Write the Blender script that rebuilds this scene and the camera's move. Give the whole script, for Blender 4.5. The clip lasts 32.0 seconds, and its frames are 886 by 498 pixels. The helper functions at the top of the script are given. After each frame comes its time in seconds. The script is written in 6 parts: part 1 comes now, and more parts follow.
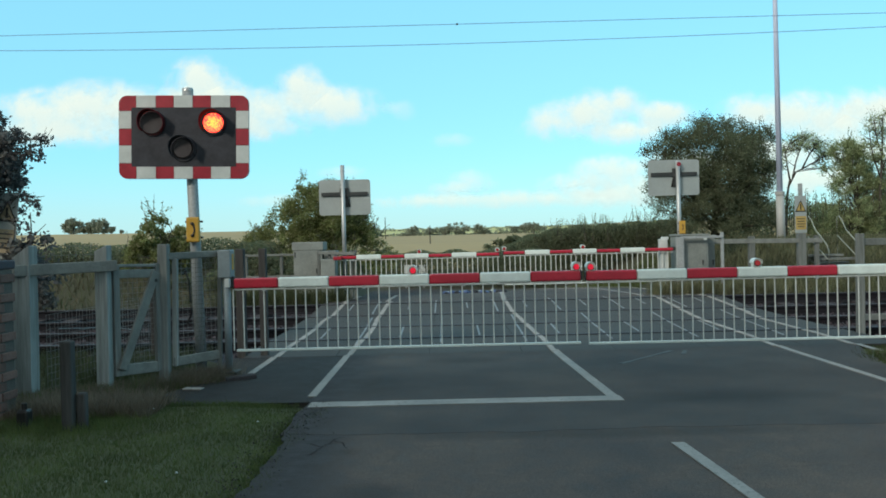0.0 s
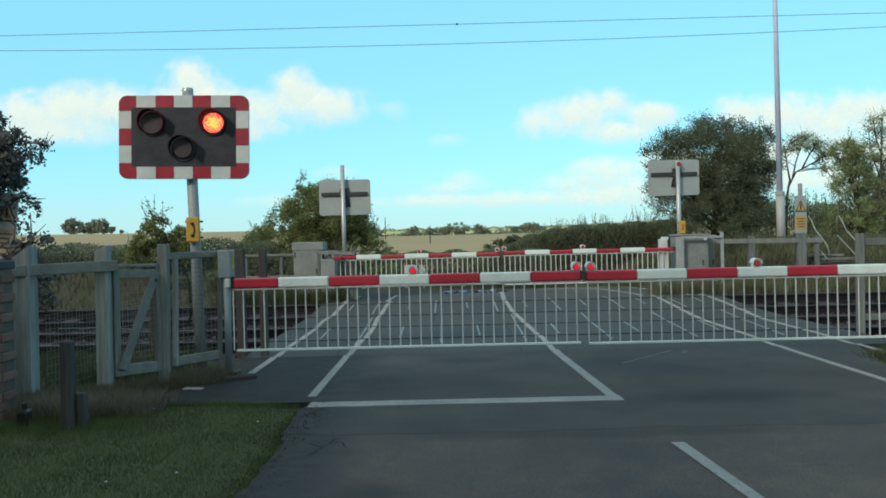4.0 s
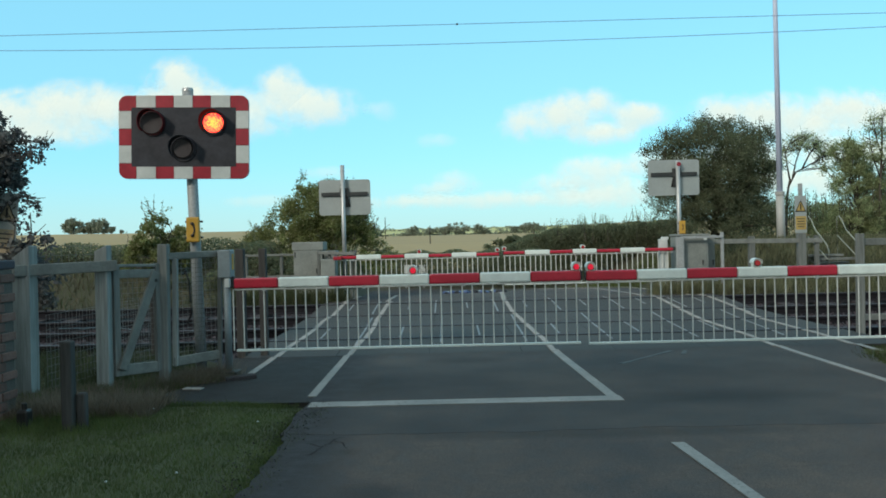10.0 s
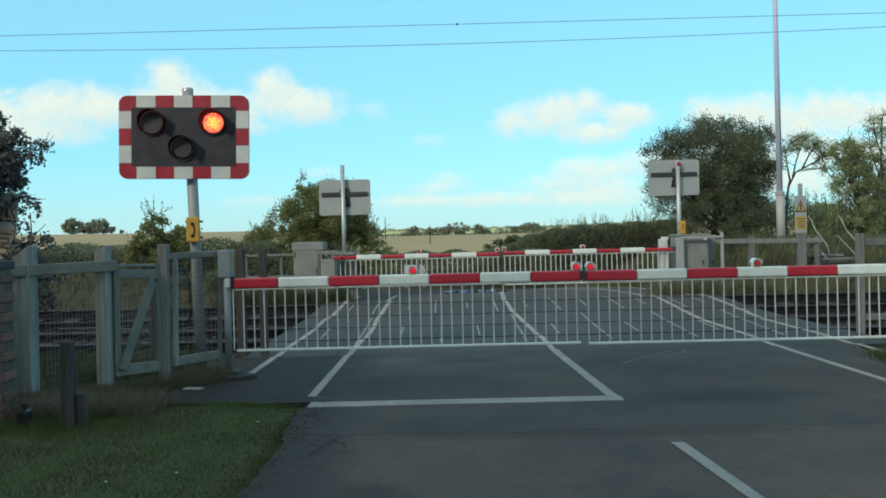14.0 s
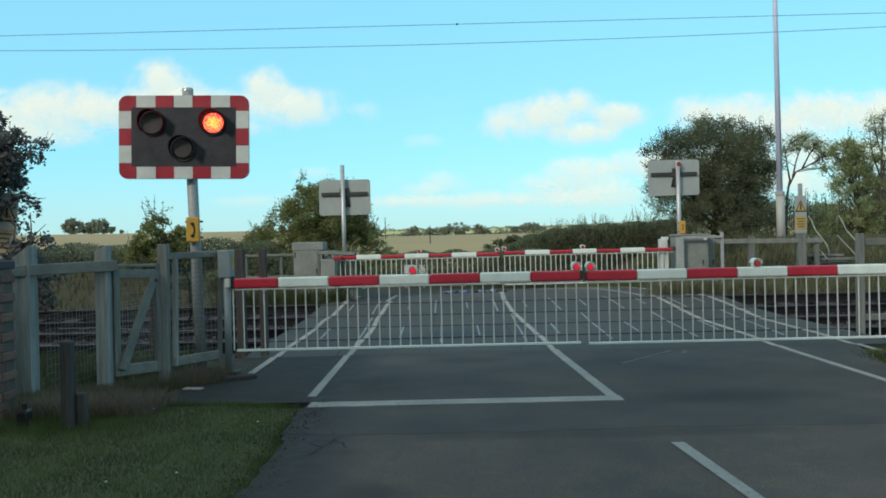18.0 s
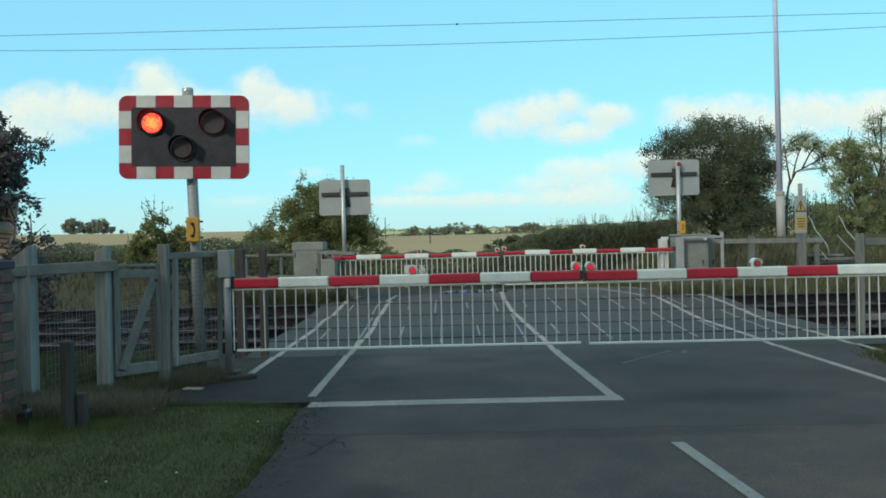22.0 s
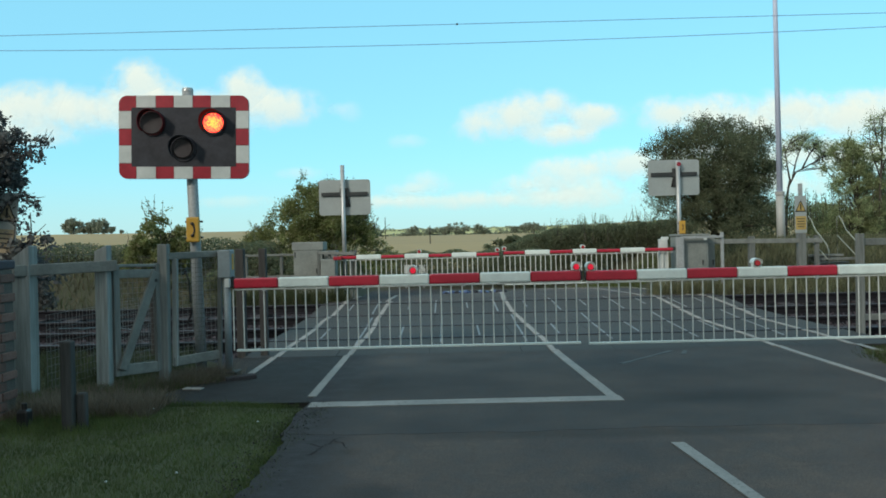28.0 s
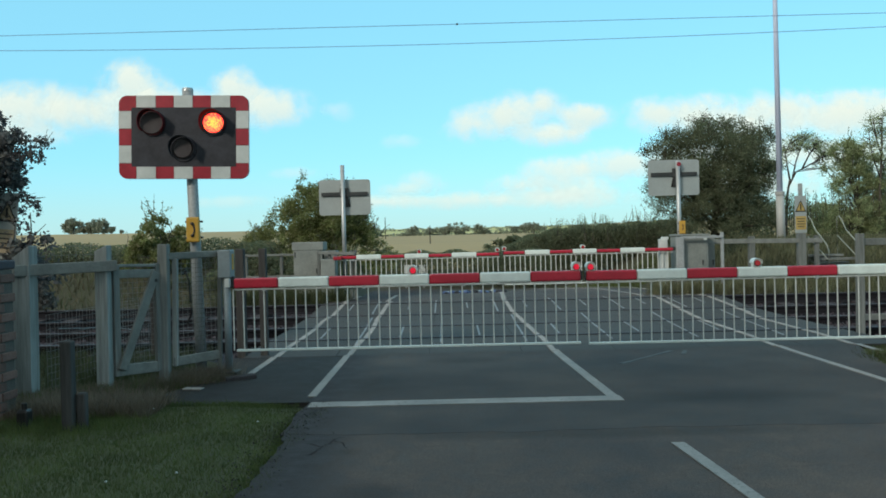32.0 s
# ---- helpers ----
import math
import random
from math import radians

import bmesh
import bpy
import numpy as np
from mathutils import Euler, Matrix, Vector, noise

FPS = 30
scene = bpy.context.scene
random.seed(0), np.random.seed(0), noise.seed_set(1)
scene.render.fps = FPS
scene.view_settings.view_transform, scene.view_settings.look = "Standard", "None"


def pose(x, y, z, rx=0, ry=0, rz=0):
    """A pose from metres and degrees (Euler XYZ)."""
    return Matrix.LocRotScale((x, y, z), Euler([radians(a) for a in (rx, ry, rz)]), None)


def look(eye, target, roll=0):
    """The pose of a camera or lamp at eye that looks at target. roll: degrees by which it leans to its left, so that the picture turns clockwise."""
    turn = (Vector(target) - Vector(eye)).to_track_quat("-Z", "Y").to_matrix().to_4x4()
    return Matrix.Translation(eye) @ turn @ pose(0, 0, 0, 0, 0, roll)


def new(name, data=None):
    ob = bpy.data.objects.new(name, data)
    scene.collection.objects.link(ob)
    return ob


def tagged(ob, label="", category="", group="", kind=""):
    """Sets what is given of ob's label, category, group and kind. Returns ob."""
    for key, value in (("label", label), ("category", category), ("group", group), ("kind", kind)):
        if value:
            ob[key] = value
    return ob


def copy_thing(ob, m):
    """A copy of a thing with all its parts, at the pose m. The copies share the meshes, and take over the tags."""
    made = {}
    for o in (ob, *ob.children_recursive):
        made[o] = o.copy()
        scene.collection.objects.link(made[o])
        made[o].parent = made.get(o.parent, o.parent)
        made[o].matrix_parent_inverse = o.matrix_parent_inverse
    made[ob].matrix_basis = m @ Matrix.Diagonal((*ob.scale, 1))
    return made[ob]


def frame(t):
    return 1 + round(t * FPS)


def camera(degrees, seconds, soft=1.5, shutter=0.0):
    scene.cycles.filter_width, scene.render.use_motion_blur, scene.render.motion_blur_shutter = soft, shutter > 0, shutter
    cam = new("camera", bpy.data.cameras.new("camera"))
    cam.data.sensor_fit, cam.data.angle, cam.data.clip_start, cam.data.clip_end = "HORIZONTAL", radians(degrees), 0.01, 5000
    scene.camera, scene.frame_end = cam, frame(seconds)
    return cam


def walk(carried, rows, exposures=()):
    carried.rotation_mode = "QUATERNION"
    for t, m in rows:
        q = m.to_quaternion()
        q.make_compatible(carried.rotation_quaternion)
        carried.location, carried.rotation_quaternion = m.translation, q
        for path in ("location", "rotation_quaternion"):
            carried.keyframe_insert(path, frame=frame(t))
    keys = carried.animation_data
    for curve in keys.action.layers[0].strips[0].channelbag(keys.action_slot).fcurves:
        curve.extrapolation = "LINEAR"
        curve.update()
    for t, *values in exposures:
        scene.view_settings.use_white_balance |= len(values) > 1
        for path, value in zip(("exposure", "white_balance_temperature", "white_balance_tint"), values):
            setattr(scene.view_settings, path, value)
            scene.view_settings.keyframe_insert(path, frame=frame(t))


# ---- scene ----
import functools

cam = camera(57.03, 32.0, soft=1.75)
EYE = pose(0, 0, 1.3, 89.49, 0, 0.25) @ pose(0, 0, 0, 0, 0, -1.35)
walk(cam, [(0.0, EYE), (32.0, EYE)], exposures=[(0.0, 0.125, 6500, 10), (3.0, 0.12, 6500, 10), (7.0, 0.1, 6500, 10), (14.0, 0.08, 6500, 10), (32.0, 0.07, 6500, 10)])

# ---- light: hazy sun from behind on the left, clear sky ----
SUN_ELEVATION, SUN_AZIMUTH = 30.0, 222.0   # degrees; azimuth clockwise from the road's direction
world = bpy.data.worlds.new("sky")
scene.world = world
world.use_nodes = True
wn = world.node_tree.nodes
wl = world.node_tree.links
sky = wn.new("ShaderNodeTexSky")
sky.sky_type = "NISHITA"
sky.sun_disc = False
sky.sun_elevation = radians(SUN_ELEVATION)
sky.sun_rotation = radians(SUN_AZIMUTH)
sky.air_density, sky.dust_density, sky.ozone_density = 1.0, 0.4, 2.0
wn["Background"].inputs["Strength"].default_value = 0.135
tint = wn.new("ShaderNodeMix")   # the cyan cast of this clear, washed sky
tint.data_type, tint.blend_type = "RGBA", "MULTIPLY"
tint.inputs[0].default_value, tint.inputs[7].default_value = 1.0, (0.74, 1.1, 1.0, 1)
wl.new(sky.outputs[0], tint.inputs[6])
even = wn.new("ShaderNodeMix")   # thin high haze evens the sky out
even.data_type = "RGBA"
even.inputs[0].default_value, even.inputs[7].default_value = 0.62, (2.45, 6.5, 8.45, 1)
wl.new(tint.outputs[2], even.inputs[6])
# whiter towards the sun and overhead, cyan away from it
geo_dir, toward = wn.new("ShaderNodeTexCoord"), wn.new("ShaderNodeVectorMath")
toward.operation = "DOT_PRODUCT"
_a, _e = radians(SUN_AZIMUTH), radians(SUN_ELEVATION)
TO_SUN = Vector((math.sin(_a) * math.cos(_e), math.cos(_a) * math.cos(_e), math.sin(_e)))
toward.inputs[1].default_value = TO_SUN
wl.new(geo_dir.outputs["Generated"], toward.inputs[0])
part_way = wn.new("ShaderNodeMapRange")
part_way.interpolation_type = "SMOOTHSTEP"
part_way.inputs[1].default_value, part_way.inputs[2].default_value = -0.12, 0.5
wl.new(toward.outputs["Value"], part_way.inputs[0])
whiter = wn.new("ShaderNodeMix")
whiter.data_type = "RGBA"
whiter.inputs[7].default_value = (5.0, 5.7, 5.65, 1)
wl.new(part_way.outputs[0], whiter.inputs[0])
wl.new(even.outputs[2], whiter.inputs[6])
# pale haze along the skyline
height, low, hazy = wn.new("ShaderNodeSeparateXYZ"), wn.new("ShaderNodeMapRange"), wn.new("ShaderNodeMix")
wl.new(geo_dir.outputs["Generated"], height.inputs[0])
low.interpolation_type = "SMOOTHSTEP"
for i, v in enumerate((0.0, 0.11, 0.6, 0.0)):
    low.inputs[i + 1].default_value = v
wl.new(height.outputs["Z"], low.inputs[0])
hazy.data_type = "RGBA"
hazy.inputs[7].default_value = (4.0, 5.6, 5.35, 1)
wl.new(low.outputs[0], hazy.inputs[0])
wl.new(whiter.outputs[2], hazy.inputs[6])
wl.new(hazy.outputs[2], wn["Background"].inputs["Color"])
sun = new("sun", bpy.data.lights.new("sun", "SUN"))
sun.data.energy, sun.data.angle, sun.data.color = 2.4, radians(10.0), (1.0, 0.9, 0.76)
sun.matrix_world = look(TO_SUN * 60, (0, 0, 0))


# ---- materials ----
def mat(name, col, rough=0.6, metal=0.0, var=0.25, scale=2.0, fine=45.0, bump=0.15, col2=None, spread=0.0, coat=0.0, spec=0.4, along=1.0):
    """A surface with colour variation at two scales (per metre), bump, and spread: change from piece to piece."""
    m = bpy.data.materials.new(name)
    m.use_nodes = True
    n, l = m.node_tree.nodes, m.node_tree.links
    b = n["Principled BSDF"]
    b.inputs["Metallic"].default_value = metal
    b.inputs["Specular IOR Level"].default_value = spec
    b.inputs["Coat Weight"].default_value = coat
    tc = n.new("ShaderNodeTexCoord")
    big, small = n.new("ShaderNodeTexNoise"), n.new("ShaderNodeTexNoise")
    for t, s, d in ((big, scale, 5), (small, fine, 3)):
        t.inputs["Scale"].default_value = s
        t.inputs["Detail"].default_value = d
        t.inputs["Roughness"].default_value = 0.6
        grain = n.new("ShaderNodeMapping")
        grain.inputs["Scale"].default_value = (1, 1, along)
        l.new(tc.outputs["Object"], grain.inputs["Vector"])
        l.new(grain.outputs[0], t.inputs["Vector"])
    ramp = n.new("ShaderNodeValToRGB")
    ramp.color_ramp.elements[0].position, ramp.color_ramp.elements[1].position = 0.34, 0.68
    c2 = col2 or tuple(c * (1 - var) for c in col)
    ramp.color_ramp.elements[0].color, ramp.color_ramp.elements[1].color = (*c2, 1), (*col, 1)
    l.new(big.outputs[0], ramp.inputs[0])
    mp = n.new("ShaderNodeMapRange")
    mp.inputs[3].default_value, mp.inputs[4].default_value = 1 - var, 1 + var
    l.new(small.outputs[0], mp.inputs[0])
    mix = n.new("ShaderNodeMix")
    mix.data_type, mix.blend_type = "RGBA", "MULTIPLY"
    mix.inputs[0].default_value = 1.0
    l.new(ramp.outputs[0], mix.inputs[6])
    l.new(mp.outputs[0], mix.inputs[7])
    out = mix.outputs[2]
    if spread:
        oi = n.new("ShaderNodeObjectInfo")
        m2 = n.new("ShaderNodeMapRange")
        m2.inputs[3].default_value, m2.inputs[4].default_value = 1 - spread, 1 + spread
        l.new(oi.outputs["Random"], m2.inputs[0])
        mx = n.new("ShaderNodeMix")
        mx.data_type, mx.blend_type = "RGBA", "MULTIPLY"
        mx.inputs[0].default_value = 1.0
        l.new(out, mx.inputs[6])
        l.new(m2.outputs[0], mx.inputs[7])
        out = mx.outputs[2]
    l.new(out, b.inputs["Base Color"])
    rr = n.new("ShaderNodeMapRange")
    rr.inputs[3].default_value, rr.inputs[4].default_value = max(0.03, rough - 0.12), min(1, rough + 0.12)
    l.new(big.outputs[0], rr.inputs[0])
    l.new(rr.outputs[0], b.inputs["Roughness"])
    if bump:
        bp = n.new("ShaderNodeBump")
        bp.inputs["Strength"].default_value, bp.inputs["Distance"].default_value = bump, 0.01
        l.new(small.outputs[0], bp.inputs["Height"])
        l.new(bp.outputs[0], b.inputs["Normal"])
    return m


def asphalt(name, dark, light, lo, hi, stains, cracks=0.0, verge=None):
    """Worn asphalt: broad blotches, finer mottling, grit, soft oil stains (x, y, rx, ry), hair cracks and a dirty edge."""
    m = bpy.data.materials.new(name)
    m.use_nodes = True
    n, l = m.node_tree.nodes, m.node_tree.links
    b = n["Principled BSDF"]
    b.inputs["Specular IOR Level"].default_value = 0.35
    tc = n.new("ShaderNodeTexCoord")

    def noise_at(scale, detail, rough=0.6):
        t = n.new("ShaderNodeTexNoise")
        t.inputs["Scale"].default_value, t.inputs["Detail"].default_value, t.inputs["Roughness"].default_value = scale, detail, rough
        l.new(tc.outputs["Object"], t.inputs["Vector"])
        return t

    def span(src, a, c, d, e, smooth=False):
        r = n.new("ShaderNodeMapRange")
        r.interpolation_type = "SMOOTHSTEP" if smooth else "LINEAR"
        for i, v in enumerate((a, c, d, e)):
            r.inputs[i + 1].default_value = v
        l.new(src, r.inputs[0])
        return r.outputs[0]

    def times(col, f):
        x = n.new("ShaderNodeMix")
        x.data_type, x.blend_type = "RGBA", "MULTIPLY"
        x.inputs[0].default_value = 1.0
        l.new(col, x.inputs[6])
        l.new(f, x.inputs[7])
        return x.outputs[2]

    broad, mid, grit = noise_at(0.75, 7, 0.68), noise_at(6.0, 5, 0.7), noise_at(95.0, 3, 0.75)
    ramp = n.new("ShaderNodeValToRGB")
    ramp.color_ramp.elements[0].position, ramp.color_ramp.elements[1].position = lo, hi
    ramp.color_ramp.elements[0].color, ramp.color_ramp.elements[1].color = (*dark, 1), (*light, 1)
    l.new(broad.outputs[0], ramp.inputs[0])
    col = times(ramp.outputs[0], span(mid.outputs[0], 0.3, 0.72, 0.78, 1.25))
    col = times(col, span(grit.outputs[0], 0.3, 0.7, 0.6, 1.45))
    warp = n.new("ShaderNodeMix")
    warp.data_type = "VECTOR"
    warp.inputs[0].default_value = 0.12
    l.new(tc.outputs["Object"], warp.inputs[4])
    l.new(mid.outputs["Color"], warp.inputs[5])
    for x, y, rx, ry in stains:
        mp = n.new("ShaderNodeMapping")
        k = 0.88
        mp.inputs["Scale"].default_value = (1 / rx, 1 / ry, 0)
        mp.inputs["Location"].default_value = (-(x * k + 0.06) / rx, -(y * k + 0.06) / ry, 0)
        l.new(warp.outputs[1], mp.inputs["Vector"])
        ln = n.new("ShaderNodeVectorMath")
        ln.operation = "LENGTH"
        l.new(mp.outputs[0], ln.inputs[0])
        col = times(col, span(ln.outputs["Value"], 0.25, 1.15, 0.66, 1.0, True))
    if cracks:
        vo = n.new("ShaderNodeTexVoronoi")
        vo.feature = "DISTANCE_TO_EDGE"
        vo.inputs["Scale"].default_value = 1.7
        l.new(warp.outputs[1], vo.inputs["Vector"])
        line = span(vo.outputs["Distance"], 0.004, 0.022, 1 - cracks, 1.0)
        where = span(broad.outputs[0], 0.5, 0.6, 1.0, 0.0, True)
        keep = n.new("ShaderNodeMath")
        keep.operation = "MAXIMUM"
        l.new(line, keep.inputs[0])
        l.new(where, keep.inputs[1])
        col = times(col, keep.outputs[0])
    if verge is not None:
        sep = n.new("ShaderNodeSeparateXYZ")
        l.new(warp.outputs[1], sep.inputs[0])
        k = verge * 0.88 + 0.06
        edge = span(sep.outputs["X"], k + 0.05, k + 0.46, 1.0, 0.0, True)
        dirt = n.new("ShaderNodeMix")
        dirt.data_type = "RGBA"
        dirt.inputs[7].default_value = (0.03, 0.0265, 0.028, 1)
        l.new(edge, dirt.inputs[0])
        l.new(col, dirt.inputs[6])
        col = times(dirt.outputs[2], span(grit.outputs[0], 0.3, 0.7, 0.85, 1.15))
    l.new(col, b.inputs["Base Color"])
    l.new(span(mid.outputs[0], 0.3, 0.7, 0.7, 0.95), b.inputs["Roughness"])
    bp = n.new("ShaderNodeBump")
    bp.inputs["Strength"].default_value, bp.inputs["Distance"].default_value = 0.5, 0.008
    l.new(grit.outputs[0], bp.inputs["Height"])
    l.new(bp.outputs[0], b.inputs["Normal"])
    return m


def worn_paint(name, col, under, scale=26.0, lo=0.3, hi=0.45):
    """Road paint with chips and thin places where the asphalt shows through."""
    m = mat(name, col, 0.7, var=0.2, scale=3, fine=60, bump=0.3, col2=tuple(c * 0.68 for c in col))
    n, l = m.node_tree.nodes, m.node_tree.links
    b = n["Principled BSDF"]
    old = b.inputs["Base Color"].links[0].from_socket
    tc, nz = n.new("ShaderNodeTexCoord"), n.new("ShaderNodeTexNoise")
    nz.inputs["Scale"].default_value, nz.inputs["Detail"].default_value, nz.inputs["Roughness"].default_value = scale, 6, 0.75
    l.new(tc.outputs["Object"], nz.inputs["Vector"])
    r = n.new("ShaderNodeMapRange")
    r.inputs[1].default_value, r.inputs[2].default_value = lo, hi
    l.new(nz.outputs[0], r.inputs[0])
    x = n.new("ShaderNodeMix")
    x.data_type = "RGBA"
    x.inputs[6].default_value = (*under, 1)
    l.new(r.outputs[0], x.inputs[0])
    l.new(old, x.inputs[7])
    l.new(x.outputs[2], b.inputs["Base Color"])
    return m


def leafy(name, dark, light, autumn=None, through_light=0.35):
    """Foliage: each leaf its own shade, part of the light passing through."""
    m = bpy.data.materials.new(name)
    m.use_nodes = True
    n, l = m.node_tree.nodes, m.node_tree.links
    b = n["Principled BSDF"]
    geo = n.new("ShaderNodeNewGeometry")
    ramp = n.new("ShaderNodeValToRGB")
    e = ramp.color_ramp.elements
    e[0].color, e[1].color = (*dark, 1), (*light, 1)
    if autumn:
        e[1].position = 0.9
        x = e.new(0.97)
        x.color = (*autumn, 1)
    l.new(geo.outputs["Random Per Island"], ramp.inputs[0])
    tc, nz = n.new("ShaderNodeTexCoord"), n.new("ShaderNodeTexNoise")
    nz.inputs["Scale"].default_value = 2.2
    l.new(tc.outputs["Object"], nz.inputs["Vector"])
    mp = n.new("ShaderNodeMapRange")
    mp.inputs[1].default_value, mp.inputs[2].default_value = 0.3, 0.7
    mp.inputs[3].default_value, mp.inputs[4].default_value = 0.7, 1.32
    l.new(nz.outputs[0], mp.inputs[0])
    mix = n.new("ShaderNodeMix")
    mix.data_type, mix.blend_type = "RGBA", "MULTIPLY"
    mix.inputs[0].default_value = 1.0
    l.new(ramp.outputs[0], mix.inputs[6])
    l.new(mp.outputs[0], mix.inputs[7])
    l.new(mix.outputs[2], b.inputs["Base Color"])
    b.inputs["Roughness"].default_value = 0.55
    b.inputs["Specular IOR Level"].default_value = 0.14
    tr = n.new("ShaderNodeBsdfTranslucent")
    l.new(mix.outputs[2], tr.inputs["Color"])
    ms = n.new("ShaderNodeMixShader")
    ms.inputs[0].default_value = through_light
    l.new(b.outputs[0], ms.inputs[1])
    l.new(tr.outputs[0], ms.inputs[2])
    l.new(ms.outputs[0], n["Material Output"].inputs["Surface"])
    return m


def glow(name, rim, middle, strength, size):
    """A lamp lens: an uneven hot middle of bright facets, falling to a deeper rim."""
    m = bpy.data.materials.new(name)
    m.use_nodes = True
    n, l = m.node_tree.nodes, m.node_tree.links
    b = n["Principled BSDF"]
    b.inputs["Base Color"].default_value = (*[c * 0.4 for c in rim], 1)
    b.inputs["Roughness"].default_value = 0.25
    tc, vor, ln = n.new("ShaderNodeTexCoord"), n.new("ShaderNodeTexVoronoi"), n.new("ShaderNodeVectorMath")
    vor.inputs["Scale"].default_value = 8.0 / size
    l.new(tc.outputs["Object"], vor.inputs["Vector"])
    ln.operation = "LENGTH"
    l.new(tc.outputs["Object"], ln.inputs[0])
    bw = n.new("ShaderNodeRGBToBW")
    l.new(vor.outputs["Color"], bw.inputs[0])
    facet = n.new("ShaderNodeMapRange")
    facet.inputs[3].default_value, facet.inputs[4].default_value = -0.55 * size, 0.55 * size
    l.new(bw.outputs[0], facet.inputs[0])
    add = n.new("ShaderNodeMath")
    l.new(ln.outputs["Value"], add.inputs[0])
    l.new(facet.outputs[0], add.inputs[1])
    r = n.new("ShaderNodeMapRange")
    r.inputs[1].default_value, r.inputs[2].default_value = 0.1 * size, 0.95 * size
    l.new(add.outputs[0], r.inputs[0])
    hue = n.new("ShaderNodeValToRGB")
    hue.color_ramp.elements[0].color, hue.color_ramp.elements[1].color = (*middle, 1), (*rim, 1)
    l.new(r.outputs[0], hue.inputs[0])
    l.new(hue.outputs[0], b.inputs["Emission Color"])
    b.inputs["Emission Strength"].default_value = strength
    return m


M_ROAD = asphalt("new_asphalt", (0.034, 0.0305, 0.0315), (0.072, 0.06, 0.053), 0.35, 0.66, [(0.2, 8.9, 0.5, 0.25), (2.2, 6.6, 0.9, 0.3), (-0.7, 7.4, 0.25, 0.6)], verge=-1.14)
M_OLDROAD = asphalt("old_asphalt", (0.05, 0.0415, 0.04), (0.092, 0.069, 0.057), 0.35, 0.62,
                    [(-0.45, 4.2, 0.2, 0.26), (-0.86, 5.25, 0.11, 0.3), (-0.68, 5.1, 0.12, 0.09), (1.1, 5.45, 1.6, 0.16), (2.9, 4.6, 0.5, 0.5)], cracks=0.14, verge=-0.98)
M_CRACK = mat("broken_asphalt_edge", (0.036, 0.034, 0.033), 0.9, var=0.3, scale=3, fine=60, bump=0.6)
M_CRACKFILL = mat("dark_crack_dirt", (0.031, 0.027, 0.028), 0.95, var=0.3, scale=8, fine=60, bump=0.3, spec=0.1)
M_PATH = asphalt("gritty_dark_tarmac", (0.012, 0.0112, 0.0115), (0.026, 0.023, 0.022), 0.34, 0.62, [(-2.2, 7.6, 0.3, 0.2)])
M_DECK = mat("crossing_rubber", (0.043, 0.0415, 0.039), 0.75, var=0.32, scale=1.4, fine=60, bump=0.3, spread=0.12)
M_PAINT = worn_paint("worn_road_paint", (0.315, 0.3, 0.28), (0.06, 0.058, 0.056))
M_PALEMARK = worn_paint("faint_pale_line", (0.11, 0.115, 0.115), (0.04, 0.04, 0.041), 9.0, 0.42, 0.62)
M_JOINT = mat("galvanised_joint", (0.24, 0.25, 0.26), 0.5, 0.2, var=0.3, scale=8, fine=60)
M_GRASS = mat("verge_grass_soil", (0.076, 0.09, 0.043), 0.95, var=0.3, scale=0.9, fine=30, bump=0.6, col2=(0.066, 0.072, 0.038))
M_DRY = mat("dry_bank_grass", (0.048, 0.044, 0.027), 0.95, var=0.3, scale=0.6, fine=20, bump=0.8, col2=(0.034, 0.037, 0.018))
M_BALLAST = mat("ballast_bed", (0.044, 0.042, 0.054), 0.95, var=0.4, scale=2.2, fine=25, bump=1.0, col2=(0.03, 0.027, 0.034))
M_FIELD = mat("ripe_stubble_field", (0.31, 0.235, 0.108), 0.95, var=0.16, scale=0.02, fine=0.6, bump=0.3, col2=(0.24, 0.19, 0.095))
# fields beyond 340 m: distance haze is put into the paler colour
M_HAZEFIELD = mat("haze_pale_field", (0.5, 0.45, 0.2), 0.95, var=0.15, scale=0.004, fine=0.05, bump=0, col2=(0.3, 0.34, 0.14))
M_RED = mat("red_reflective_sheet", (0.38, 0.013, 0.034), 0.35, var=0.18, scale=4, fine=30, bump=0.05, coat=0.3)
M_BORDERRED = mat("dull_red_reflective_sheet", (0.27, 0.012, 0.027), 0.4, var=0.2, scale=4, fine=30, bump=0.05, coat=0.2)
M_WHITE = mat("white_reflective_sheet", (0.45, 0.49, 0.485), 0.4, var=0.12, scale=4, fine=30, bump=0.05, coat=0.2, col2=(0.37, 0.41, 0.41))
M_BOOMWHITE = mat("white_boom_sheet", (0.6, 0.68, 0.655), 0.4, var=0.1, scale=5, fine=30, bump=0.05, coat=0.2, col2=(0.5, 0.575, 0.56))
M_GALV = mat("galvanised_steel", (0.42, 0.45, 0.46), 0.45, 0.55, var=0.2, scale=6, fine=50, bump=0.1)
M_BAR = mat("grey_painted_bar", (0.54, 0.57, 0.55), 0.45, 0.1, var=0.15, scale=6, fine=50, bump=0.05)
M_TUBE = mat("pale_green_tube_paint", (0.25, 0.285, 0.25), 0.5, var=0.2, scale=6, fine=50, bump=0.05)
M_POST = mat("weathered_grey_post", (0.3, 0.33, 0.34), 0.6, 0.2, var=0.3, scale=5, fine=40)
M_MACHINE = mat("blue_grey_housing", (0.165, 0.21, 0.23), 0.5, 0.1, var=0.2, scale=4, fine=40)
